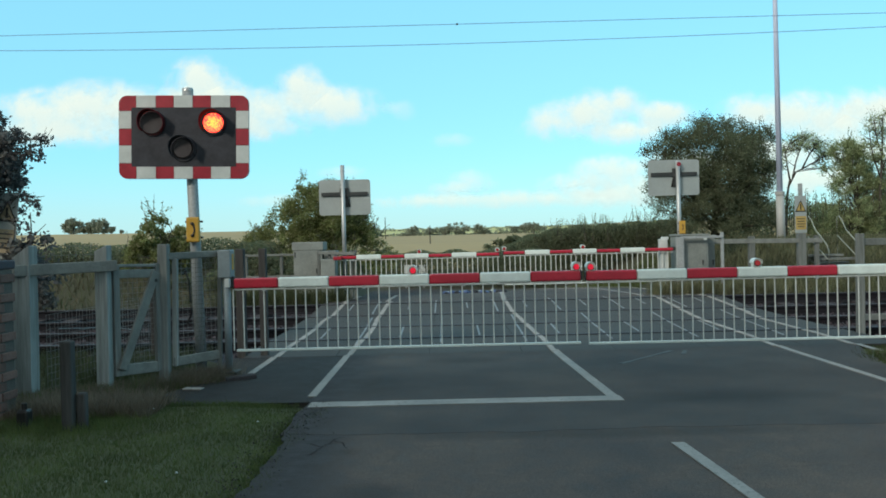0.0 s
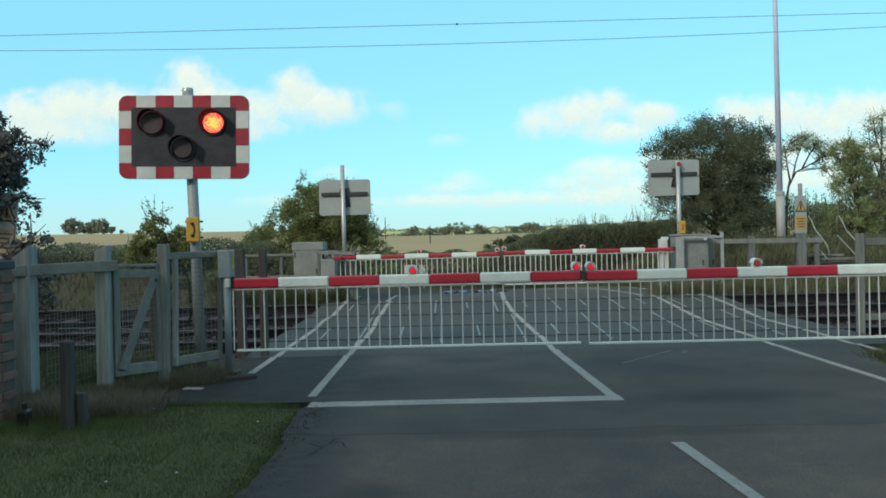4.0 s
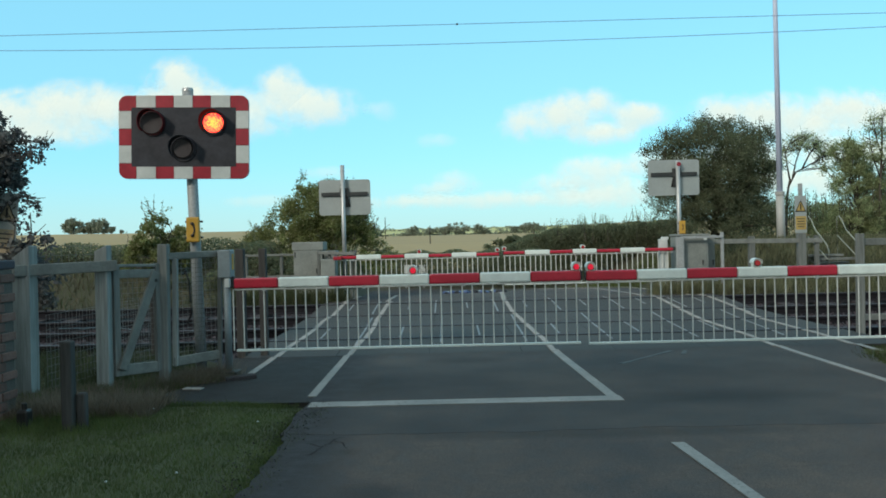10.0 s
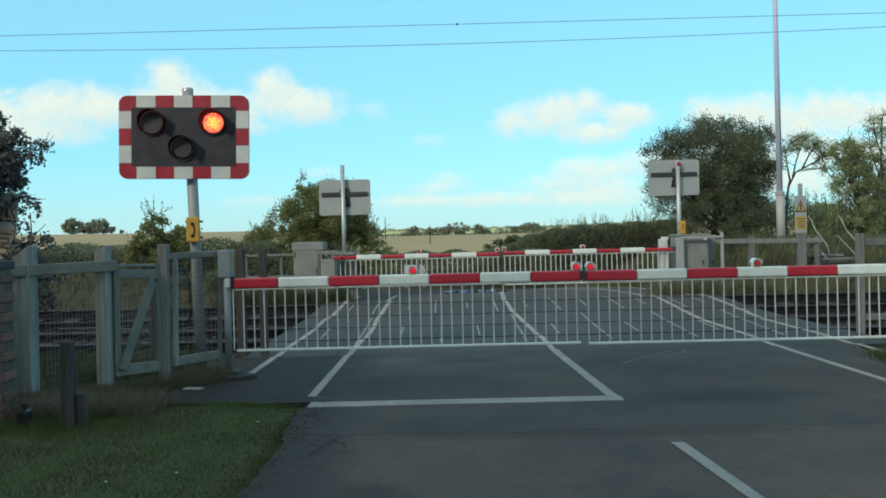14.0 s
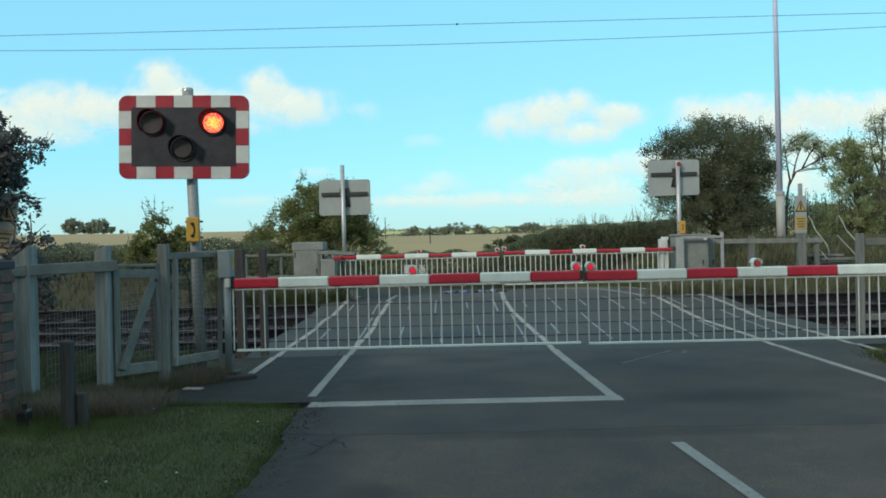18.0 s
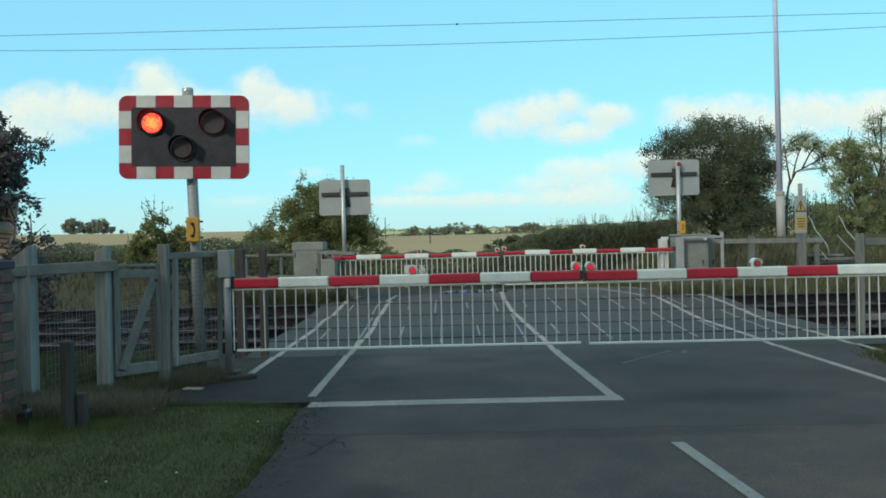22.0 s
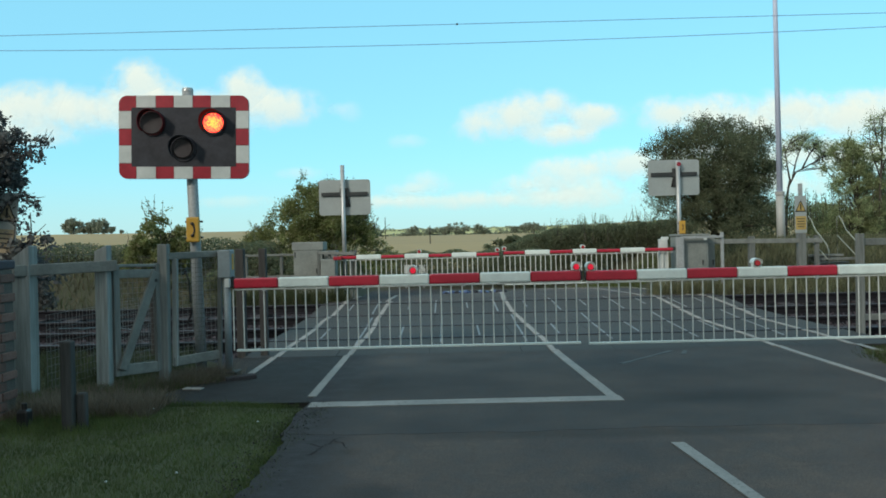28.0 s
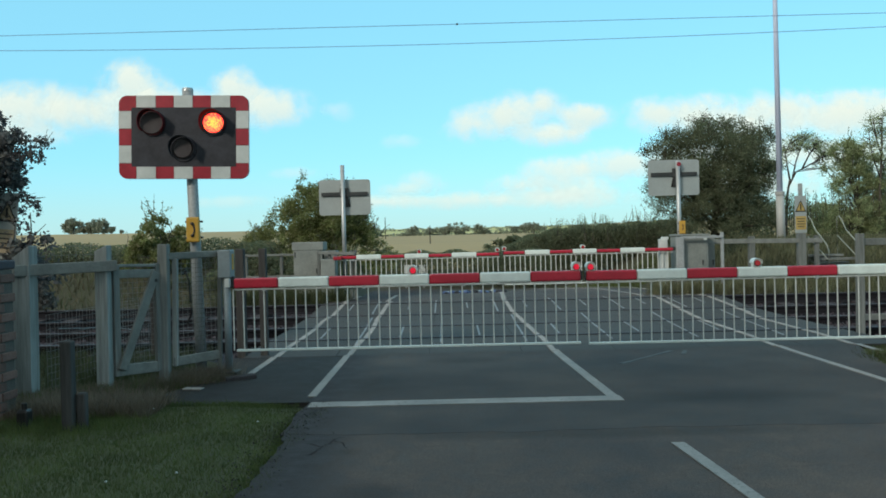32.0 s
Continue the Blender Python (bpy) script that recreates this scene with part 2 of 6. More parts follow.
M_CABINET = mat("pale_grey_cabinet_paint", (0.19, 0.215, 0.205), 0.65, var=0.3, scale=3, fine=40)
M_BLACK = mat("matt_black_board", (0.034, 0.038, 0.048), 0.6, var=0.4, scale=5, fine=30, bump=0.1, spec=0.2)
M_DARKMETAL = mat("dark_painted_steel", (0.035, 0.04, 0.042), 0.5, 0.2, var=0.3, scale=6, fine=40)
M_BACK = mat("aluminium_sign_back", (0.295, 0.335, 0.335), 0.5, 0.25, var=0.12, scale=3, fine=40, bump=0.05)
M_WOOD = mat("weathered_fence_timber", (0.165, 0.182, 0.172), 0.85, var=0.3, scale=4, fine=30, bump=0.5, col2=(0.108, 0.118, 0.114), spread=0.12)
M_PALEWOOD = mat("pale_green_timber_post", (0.26, 0.285, 0.28), 0.8, var=0.4, scale=14, fine=60, bump=0.5, col2=(0.15, 0.168, 0.165), along=0.07)
M_GREYPOST = mat("weathered_timber_post", (0.152, 0.17, 0.165), 0.85, var=0.4, scale=14, fine=60, bump=0.6, col2=(0.088, 0.1, 0.098), spread=0.15, along=0.07)
M_DARKWOOD = mat("dark_old_timber", (0.056, 0.056, 0.055), 0.9, var=0.45, scale=14, fine=60, bump=0.6, along=0.08)
M_WIRE = mat("mesh_wire", (0.17, 0.18, 0.18), 0.5, 0.2, var=0.3, scale=5, fine=40, bump=0)
M_CABLE = mat("overhead_cable", (0.12, 0.18, 0.42), 0.6, 0.2, var=0.2, bump=0)
M_YELLOW = mat("yellow_enamel", (0.44, 0.26, 0.04), 0.4, var=0.15, scale=5, fine=40, bump=0.05)
M_SIGNYELLOW = mat("faded_yellow_sheet", (0.36, 0.265, 0.085), 0.5, var=0.2, scale=5, fine=40, bump=0.05)
# sign sheet under the leaves, their shade put in as a duller beige
M_SHADESIGN = mat("shade_dimmed_sign_sheet", (0.32, 0.27, 0.18), 0.7, var=0.3, scale=5, fine=40, bump=0.05)
M_BRICK = mat("old_red_brick", (0.17, 0.098, 0.082), 0.9, var=0.3, scale=7, fine=60, bump=0.5, spread=0.25)
M_MORTAR = mat("lime_mortar", (0.1, 0.09, 0.08), 0.95, var=0.25, scale=6, fine=60, bump=0.5)
M_COPING = mat("dark_slate_coping", (0.05, 0.05, 0.065), 0.7, var=0.3, scale=6, fine=50)
M_RAIL = mat("rusty_rail_side", (0.016, 0.016, 0.02), 0.95, 0.0, var=0.35, scale=6, fine=50, spec=0.1)
M_RAILHEAD = mat("polished_rail_head", (0.048, 0.053, 0.066), 0.6, 0.2, var=0.12, scale=6, fine=50, bump=0.02)
M_SLEEPER = mat("stained_sleeper", (0.038, 0.034, 0.038), 0.9, var=0.3, scale=5, fine=50, bump=0.4)
M_STONE = mat("ballast_stone", (0.058, 0.051, 0.063), 0.95, var=0.4, scale=8, fine=50, bump=0.4)
M_BARK = mat("bark", (0.075, 0.065, 0.055), 0.95, var=0.4, scale=6, fine=40, bump=0.8)
M_LEAF = leafy("hedge_leaves", (0.105, 0.128, 0.079), (0.138, 0.161, 0.096), (0.18, 0.18, 0.125), 0.5)
M_LEAF_PALE = leafy("thin_pale_leaves", (0.235, 0.285, 0.15), (0.34, 0.39, 0.21), None, 0.55)
M_LEAF_WARM = leafy("late_summer_leaves", (0.115, 0.14, 0.052), (0.21, 0.24, 0.098), (0.34, 0.32, 0.2), 0.5)
# darker leaf copy with shade and the lens's purple fringing put into its colour
M_LEAF_DARK = leafy("shaded_purple_green_leaves", (0.075, 0.077, 0.087), (0.14, 0.148, 0.138), None, 0.45)
# aerial haze over the far trees is mixed into this paler, bluer leaf colour
M_LEAF_HAZE = leafy("haze_paled_leaves", (0.18, 0.215, 0.17), (0.25, 0.28, 0.21), None, 0.3)
M_BLADE = leafy("grass_blades", (0.077, 0.101, 0.037), (0.103, 0.132, 0.048), None, 0.45)
M_WEED = leafy("rank_weed_leaves", (0.05, 0.062, 0.034), (0.085, 0.1, 0.05), None, 0.3)
M_DRYBLADE = leafy("dry_grass_blades", (0.06, 0.053, 0.032), (0.105, 0.09, 0.056), None, 0.3)
# lighter copy of the dry grass: the right bank's sunlight is in the colour
M_LITDRY = leafy("lit_dry_grass", (0.1, 0.106, 0.062), (0.165, 0.168, 0.1), None, 0.4)
M_DEADBLADE = leafy("dead_weed_stalks", (0.105, 0.09, 0.068), (0.2, 0.17, 0.13), None, 0.35)
M_LENS_DARK = mat("unlit_red_lens", (0.04, 0.036, 0.04), 0.35, var=0.3, scale=20, fine=80, bump=0.1, coat=0.2)
M_LIT = glow("lit_red_lens", (1.0, 0.02, 0.02), (1.0, 0.17, 0.03), 3.4, 0.1)
M_LIT_WARM = glow("lit_orange_red_lens", (1.0, 0.03, 0.03), (1.0, 0.27, 0.04), 3.4, 0.1)
# black hoods tinted red: the lens glow is helped by the base colour
M_GLOWHOOD = mat("glow_red_lamp_hood", (0.085, 0.015, 0.02), 0.8, var=0.2, bump=0.05, spec=0.1)
M_BOOMLIGHT = glow("boom_light_lens", (1.0, 0.01, 0.05), (1.0, 0.02, 0.05), 0.4, 0.04)
M_FARLIGHT = mat("unlit_boom_lens", (0.45, 0.03, 0.035), 0.25, var=0.2, bump=0)
M_MAST = mat("pale_grey_mast_paint", (0.3, 0.32, 0.315), 0.5, var=0.1, scale=2, fine=30, bump=0.03)
M_MASTTOP = mat("lilac_grey_mast_paint", (0.5, 0.57, 0.74), 0.45, var=0.1, scale=2, fine=30, bump=0.03)
M_BLUE = mat("blue_reflection_fold", (0.06, 0.1, 0.22), 0.35, var=0.3, scale=8, fine=30)
M_ROOF = mat("slate_roof", (0.07, 0.075, 0.085), 0.7, var=0.3, scale=3, fine=30)
M_PLASTIC = mat("black_plastic", (0.015, 0.015, 0.016), 0.4, var=0.3, bump=0.05)


# ---- building tools ----
def thing(name, x, y, z=0.0, label="", category="", group="", kind="", rz=0.0):
    ob = new(name)
    ob.empty_display_size = 0.1
    ob.matrix_world = pose(x, y, z, 0, 0, rz)
    return tagged(ob, label, category, group, kind)


def mesh_of(name, bm, material, smooth=False):
    me = bpy.data.meshes.new(name)
    bm.to_mesh(me)
    bm.free()
    for m in material if isinstance(material, (list, tuple)) else [material]:
        me.materials.append(m)
    if smooth:
        for p in me.polygons:
            p.use_smooth = True
    return me


def part(name, bm, material, parent, label="", smooth=False):
    """One mesh object under a thing or a part, in that one's space."""
    ob = new(name, mesh_of(name, bm, material, smooth))
    ob.parent = parent
    return tagged(ob, label)


def solid(name, bm, material, label="", category="", group="", kind="", at=None, smooth=False):
    """One top-level mesh object."""
    ob = new(name, mesh_of(name, bm, material, smooth))
    if at is not None:
        ob.matrix_world = at
    return tagged(ob, label, category, group, kind)


def box(c, s, bevel=0.0, bm=None, turn=None):
    bm = bm or bmesh.new()
    g = bmesh.ops.create_cube(bm, size=1.0)
    vs = g["verts"]
    m = Matrix.Translation(c) @ (turn or Matrix()) @ Matrix.Diagonal((*s, 1))
    bmesh.ops.transform(bm, matrix=m, verts=vs)
    if bevel:
        es = list({e for v in vs for e in v.link_edges})
        bmesh.ops.bevel(bm, geom=es, offset=bevel, segments=2, affect="EDGES", profile=0.5)
    return bm


def rod(p, q, r, r2=None, seg=10, bm=None, caps=True):
    bm = bm or bmesh.new()
    p, q = Vector(p), Vector(q)
    g = bmesh.ops.create_cone(bm, cap_ends=caps, segments=seg, radius1=r, radius2=r if r2 is None else r2, depth=(q - p).length)
    m = Matrix.Translation((p + q) / 2) @ (q - p).to_track_quat("Z", "Y").to_matrix().to_4x4()
    bmesh.ops.transform(bm, matrix=m, verts=g["verts"])
    return bm


def tube(points, radii, seg=6, bm=None):
    """A tube through points, with a radius at each."""
    bm = bm or bmesh.new()
    rings = []
    for i, p in enumerate(points):
        p = Vector(p)
        d = Vector(points[min(i + 1, len(points) - 1)]) - Vector(points[max(i - 1, 0)])
        q = d.to_track_quat("Z", "Y")
        rings.append([bm.verts.new(p + q @ Vector((radii[i] * math.cos(a), radii[i] * math.sin(a), 0)))
                      for a in (math.tau * k / seg for k in range(seg))])
    for a, b in zip(rings, rings[1:]):
        for k in range(seg):
            bm.faces.new((a[k], a[(k + 1) % seg], b[(k + 1) % seg], b[k]))
    bm.faces.new(reversed(rings[0]))
    bm.faces.new(rings[-1])
    return bm


def rounded_plate(w, h, d, r, seg=6):
    """A plate in the xz plane, d thick in y, with rounded corners."""
    bm = bmesh.new()
    ring = []
    for cx, cz, a0 in ((1, 1, 0), (-1, 1, 90), (-1, -1, 180), (1, -1, 270)):
        for k in range(seg + 1):
            a = radians(a0 + 90 * k / seg)
            ring.append((cx * (w / 2 - r) + r * math.cos(a), cz * (h / 2 - r) + r * math.sin(a)))
    front = [bm.verts.new((x, -d / 2, z)) for x, z in ring]
    back = [bm.verts.new((x, d / 2, z)) for x, z in ring]
    bm.faces.new(front)
    bm.faces.new(reversed(back))
    for i in range(len(ring)):
        j = (i + 1) % len(ring)
        bm.faces.new((front[j], front[i], back[i], back[j]))
    bmesh.ops.recalc_face_normals(bm, faces=bm.faces)
    return bm


def quads(name, verts, material, parent=None, tris=False):
    """A mesh of loose four- or three-cornered leaves, from an array of corners (n, 4, 3)."""
    n, k = verts.shape[:2]
    me = bpy.data.meshes.new(name)
    me.vertices.add(n * k)
    me.vertices.foreach_set("co", np.ascontiguousarray(verts, dtype=np.float32).ravel())
    me.loops.add(n * k)
    me.loops.foreach_set("vertex_index", np.arange(n * k, dtype=np.int32))
    me.polygons.add(n)
    me.polygons.foreach_set("loop_start", np.arange(0, n * k, k, dtype=np.int32))
    me.polygons.foreach_set("loop_total", np.full(n, k, dtype=np.int32))
    me.update(calc_edges=True)
    me.validate()
    me.materials.append(material)
    ob = new(name, me)
    ob.parent = parent
    return ob


def leaves(centres, size, rng, flat=0.0):
    """Pointed leaves of random turn at the centres."""
    n = len(centres)
    d = rng.normal(size=(n, 3))
    d[:, 2] *= 1 - flat
    d /= np.linalg.norm(d, axis=1)[:, None]
    e = np.cross(d, rng.normal(size=(n, 3)))
    e /= np.linalg.norm(e, axis=1)[:, None]
    s = size * rng.uniform(0.6, 1.4, (n, 1))
    d, e = d * s, e * s * 0.55
    c = np.asarray(centres)
    return np.stack([c - d, c - e * 1.0, c + d, c + e * 1.0], axis=1)


# ---- ground ----
def road_z(y):
    return float(np.interp(y, (9.2, 10.3, 12.3, 13.9, 15.4, 16.6, 18.5, 20.0, 24.0), (0, 0.035, 0.037, 0.065, 0.155, 0.15, 0.09, 0.04, -0.25)))


def ground_z(x, y):
    d = math.hypot(x, y)
    az = math.degrees(math.atan2(x, max(y, 0.001)))
    far_mid = np.interp(d, (24, 34, 60, 330, 350, 1200, 3000, 4800), (0.0, 0.05, 0.67, 4.0, 4.1, 21.3, 45, 60))
    far_side = np.interp(d, (24, 34, 60, 200, 400, 1200, 3000, 4800), (0.9, 0.8, 1.4, 4.9, 8.3, 21.5, 46, 60))
    side = float(np.clip((abs(az - 1) - 6) / 5, 0, 1))
    far = far_mid * (1 - side) + far_side * side
    if y < 16:
        near = 0.0 if y < 9 else -0.02
    else:
        off = float(np.clip((abs(x - 1.5) - 3.9) / 1.6, 0, 1))
        t = float(np.clip((y - 16.0) / 4.0, 0, 1))
        near = off * 1.0 * t * t * (3 - 2 * t) + (1 - off) * (road_z(y) - 0.1)
    track = float(np.clip((y - 9.5) / 0.6, 0, 1) * np.clip((16.8 - y) / 0.6, 0, 1))
    near -= 0.07 * track + 0.03 * (1 - min(1, max(0, abs(x - 1.3) - 2.6) / 0.5))
    if 6.75 < y < 9.7 and -2.8 < x < 4.25:
        near -= 0.045
    w = float(np.clip((y - 24) / 12, 0, 1))
    z = near * (1 - w) + far * w
    if y < 40 and d < 60 and not (6.75 < y < 9.7 and -2.8 < x < 4.25):
        z += 0.035 * noise.noise((x * 0.7, y * 0.7, 0)) * float(np.clip((abs(x - 1.4) - 2.7) / 0.8, 0.0, 1))
    return z


@functools.lru_cache(None)
def ground_cell(i, j):
    return ground_z(i * 0.1, j * 0.1)


def ground_heights(xs, ys):
    """The ground under many places, to the nearest decimetre."""
    return np.array([ground_cell(i, j) for i, j in zip(np.rint(np.asarray(xs) * 10).astype(int).tolist(), np.rint(np.asarray(ys) * 10).astype(int).tolist())])


def steps(a, b, start, grow, fine):
    """Grid lines: fine ones from a to b, growing outwards to start on both sides."""
    mid = list(np.arange(a, b + 1e-6, fine))
    lo, hi, s = [a], [b], fine
    while hi[-1] < start[1] or lo[-1] > start[0]:
        s *= grow
        if hi[-1] < start[1]:
            hi.append(hi[-1] + s)
        if lo[-1] > start[0]:
            lo.append(lo[-1] - s)
    return sorted(set(lo[1:] + mid + hi[1:]))


def build_ground():
    xs = steps(-9, 13, (-3500, 3500), 1.16, 0.3)
    ys = steps(3, 30, (-80, 4700), 1.12, 0.3)
    verts = [(x, y, ground_z(x, y)) for y in ys for x in xs]
    nx = len(xs)
    faces, mats = [], []
    for j in range(len(ys) - 1):
        for i in range(nx - 1):
            faces.append((j * nx + i, j * nx + i + 1, (j + 1) * nx + i + 1, (j + 1) * nx + i))
            x, y = (xs[i] + xs[i + 1]) / 2, (ys[j] + ys[j + 1]) / 2
            d = math.hypot(x, y)
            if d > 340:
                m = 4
            elif y > 36:
                m = 3
            elif 9.6 < y < 16.5:
                m = 2
            elif y > 16.5:
                m = 1
            else:
                m = 0
            mats.append(m)
    me = bpy.data.meshes.new("ground")
    me.from_pydata(verts, [], faces)
    for m in (M_GRASS, M_DRY, M_BALLAST, M_FIELD, M_HAZEFIELD):
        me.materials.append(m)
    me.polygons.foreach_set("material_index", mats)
    for p in me.polygons:
        p.use_smooth = True
    tagged(new("ground", me), "grass verges, ballast and golden fields up to the skyline", "ground", kind="structure")


build_ground()


# ---- road: straight over the crossing, then bending to one side ----
CX = 1.33


def road_point(s, off, lift=0.0):
    """The place s metres along the road and off metres beside its centre line."""
    if s <= 18.8:
        return (CX + off, s, road_z(s) + lift)
    a, r = min(1.5, (s - 18.8) / 6.0), 6.0
    on = max(0.0, s - 18.8 - 9.0)
    return (CX - r + (r + off) * math.cos(a) - on, 18.8 + (r + off) * math.sin(a), road_z(s) + lift)


def strip(bm, s0, s1, o0, o1, lift, thick=0.03, step=0.4, cross=1, wave=0.0):
    """A slab of road between two offsets, which may be functions of s."""
    n = max(1, int(math.ceil((s1 - s0) / step)))
    f0 = o0 if callable(o0) else (lambda s: o0)
    f1 = o1 if callable(o1) else (lambda s: o1)
    top, bot = [], []
    for k in range(n + 1):
        s = s0 + (s1 - s0) * k / n
        row_t, row_b = [], []
        for c in range(cross + 1):
            o = f0(s) + (f1(s) - f0(s)) * c / cross
            e = wave * (noise.noise((o * 3.0, 5.5, 0)) + 0.5 * noise.noise((o * 14.0, 2.5, 0))) if k == 0 else 0.0
            p = Vector(road_point(s + e, o, lift))
            row_t.append(bm.verts.new(p))
            row_b.append(bm.verts.new(p - Vector((0, 0, thick))))
        top.append(row_t)
        bot.append(row_b)
    for k in range(n):
        for c in range(cross):
            bm.faces.new((top[k][c], top[k][c + 1], top[k + 1][c + 1], top[k + 1][c]))
        bm.faces.new((top[k][0], top[k + 1][0], bot[k + 1][0], bot[k][0]))
        bm.faces.new((top[k + 1][cross], top[k][cross], bot[k][cross], bot[k + 1][cross]))
    for row in (0, n):
        for c in range(cross):
            f = (top[row][c], bot[row][c], bot[row][c + 1], top[row][c + 1])
            bm.faces.new(f if row == 0 else tuple(reversed(f)))
    return bm


def ragged(base, amount, seed):
    def f(s):
        return base + amount * noise.noise((s * 1.7, seed, 0)) + 0.5 * amount * noise.noise((s * 5.1, seed, 3))
    return f


def build_road():
    solid("road", strip(bmesh.new(), -40, 5.6, ragged(-2.44, 0.1, 1), ragged(3.1, 0.08, 2), -0.0015, 0.08, 0.12, 8),
          M_OLDROAD, "older brownish worn asphalt carriageway before the crossing", "road", kind="structure")
    solid("road", strip(bmesh.new(), 5.55, 9.45, lambda s: -2.5 + 0.04 * noise.noise((s * 2, 7, 0)),
                        lambda s: 2.9 + 0.28 * max(0, s - 7.8) + 0.06 * noise.noise((s * 2, 4, 0)), 0.0, 0.08, 0.15, 60, wave=0.05),
          M_ROAD, "newer dark grey asphalt carriageway before the barriers", "road", kind="structure")
    solid("footpath", strip(bmesh.new(), 6.74, 9.45, lambda s: -3.85 + 0.12 * noise.noise((s * 2.3, 12, 0)), -2.42, -0.003, 0.08, 0.12, 4),
          M_PATH, "dark gritty tarmac footpath beside the carriageway", "footpath", kind="structure")
    solid("road", strip(bmesh.new(), 15.9, 60, lambda s: -3.7 + 0.9 * min(1, max(0, (s - 18) / 2)), lambda s: 3.9 - 0.8 * min(1, max(0, (s - 18) / 2)), 0.0, 0.08, 0.5, 8),
          M_ROAD, "dark grey asphalt carriageway bending away beyond the crossing", "road", kind="structure")


build_road()


def marking(name, s0, s1, o0, o1, label, material=None, lift=0.006, step=0.3):
    return solid(name, strip(bmesh.new(), s0, s1, o0, o1, lift, 0.006, step, 1), material or M_PAINT, label, "road marking", kind="structure")


def build_markings():
    w = 0.037
    marking("stop_line", 6.495, 6.69, -2.47, 0.06, "worn white stop line across the lane", step=0.11)
    marking("centre_line", 6.692, 9.5, lambda s: -0.046 - 0.036 * (s - 6.7), lambda s: 0.046 - 0.036 * (s - 6.7), "solid white centre line up to the crossing")
    marking("centre_line", 15.95, 23, lambda s: -0.05 - 0.235 * max(0, 1 - (s - 15.95) / 4), lambda s: 0.05 - 0.235 * max(0, 1 - (s - 15.95) / 4), "solid white centre line beyond the crossing")
    marking("centre_dash", 3.2, 5.125, lambda s: 0.053 + 0.067 * (5.125 - s), lambda s: 0.137 + 0.06 * (5.125 - s), "worn white centre line dash on old asphalt", step=0.2)
    for o, near in ((-3.355, 8.3), (-2.51, 6.95), (2.475, 2.0), (3.385, 8.9)):
        marking("edge_line", near, 9.42, o - w, o + w, "thin white edge line beside the carriageway")
        marking("edge_line", 15.95, 20.0 if o < 0 else 22.0, o - w, o + w, "thin white edge line beyond the crossing")


build_markings()


# ---- level crossing deck ----
RAILS = (10.75, 12.28, 13.88, 15.4)
DECK = (-3.72, 3.85)


def build_deck():
    """Rubber panels between and beside the rails, with pale joints, as pieces of the crossing."""
    deck = solid("crossing_deck", strip(bmesh.new(), 9.4, 15.98, DECK[0], DECK[1], -0.03, 0.2, 0.2, 1), M_CRACK,
                 "raised dark rubber level crossing deck over two tracks", "crossing", kind="structure")
    rows = [(9.42, 10.705), (10.795, 12.235), (12.325, 13.08), (13.09, 13.835), (13.925, 15.355), (15.445, 15.95)]
    for a, b in rows:
        n = 7
        w = (DECK[1] - DECK[0]) / n
        for k in range(n):
            o = DECK[0] + w * k
            bm = strip(bmesh.new(), a, b, o + 0.003, o + w - 0.003, 0.0, 0.05, 0.5, 1)
            part("panel", bm, M_DECK, deck)
    # pale joint strips: long ones over the panel ends, short ones in the panels' middles
    long_near = [(10.22, 10.7), (10.8, 12.23), (12.33, 13.56)]
    long_far = [(14.08, 15.35), (15.45, 15.93)]
    for first, step, count, spans in ((-2.5, 1.073, 6, long_near), (-3.02, 1.05, 6, [(10.93, 12.2)]),
                                      (-2.64, 1.087, 6, long_far), (-3.1, 1.06, 7, [(14.57, 15.33)])):
        for k in range(count):
            o = first + step * k
            fan = 0.024 if spans[0][0] < 13 else 0.0   # the panels of the canted near track splay slightly
            at = lambda s: o + fan * (o + 1.33) * (s - 10.2)
            for c, d in spans:
                bm = strip(bmesh.new(), c, d, lambda s: at(s) - 0.013, lambda s: at(s) + 0.013, 0.006, 0.008, 0.5, 1)
                part("joint_strip", bm, M_JOINT, deck)
    for y in RAILS:
        for s in (0.05,):
            bm = strip(bmesh.new(), y + s - 0.015, y + s + 0.015, DECK[0], DECK[1], -0.01, 0.02, 0.5, 1)
            part("flangeway", bm, M_PLASTIC, deck)
    # the painted lines jog a little from panel to panel
    for offs in ((-3.325, -3.3, -3.335, -3.365, -3.31, -3.3), (-2.485, -2.435, -2.46, -2.49, -2.485, -2.44), (-0.115, -0.15, -0.175, -0.19, -0.225, -0.245),
                 (2.44, 2.455, 2.5, 2.56, 2.62, 2.64), (3.33, 3.325, 3.39, 3.5, 3.585, 3.58)):
        for k, (a, b) in enumerate(rows):
            o, e = offs[k], offs[min(k + 1, 5)] * 0.55 + offs[k] * 0.45
            mid = lambda s: o + (e - o) * (s - a) / (b - a)
            bm = strip(bmesh.new(), a, b, lambda s: mid(s) - 0.034, lambda s: mid(s) + 0.034, 0.008, 0.006, 0.3, 1)
            part("line_marking", bm, M_PAINT, deck)


build_deck()


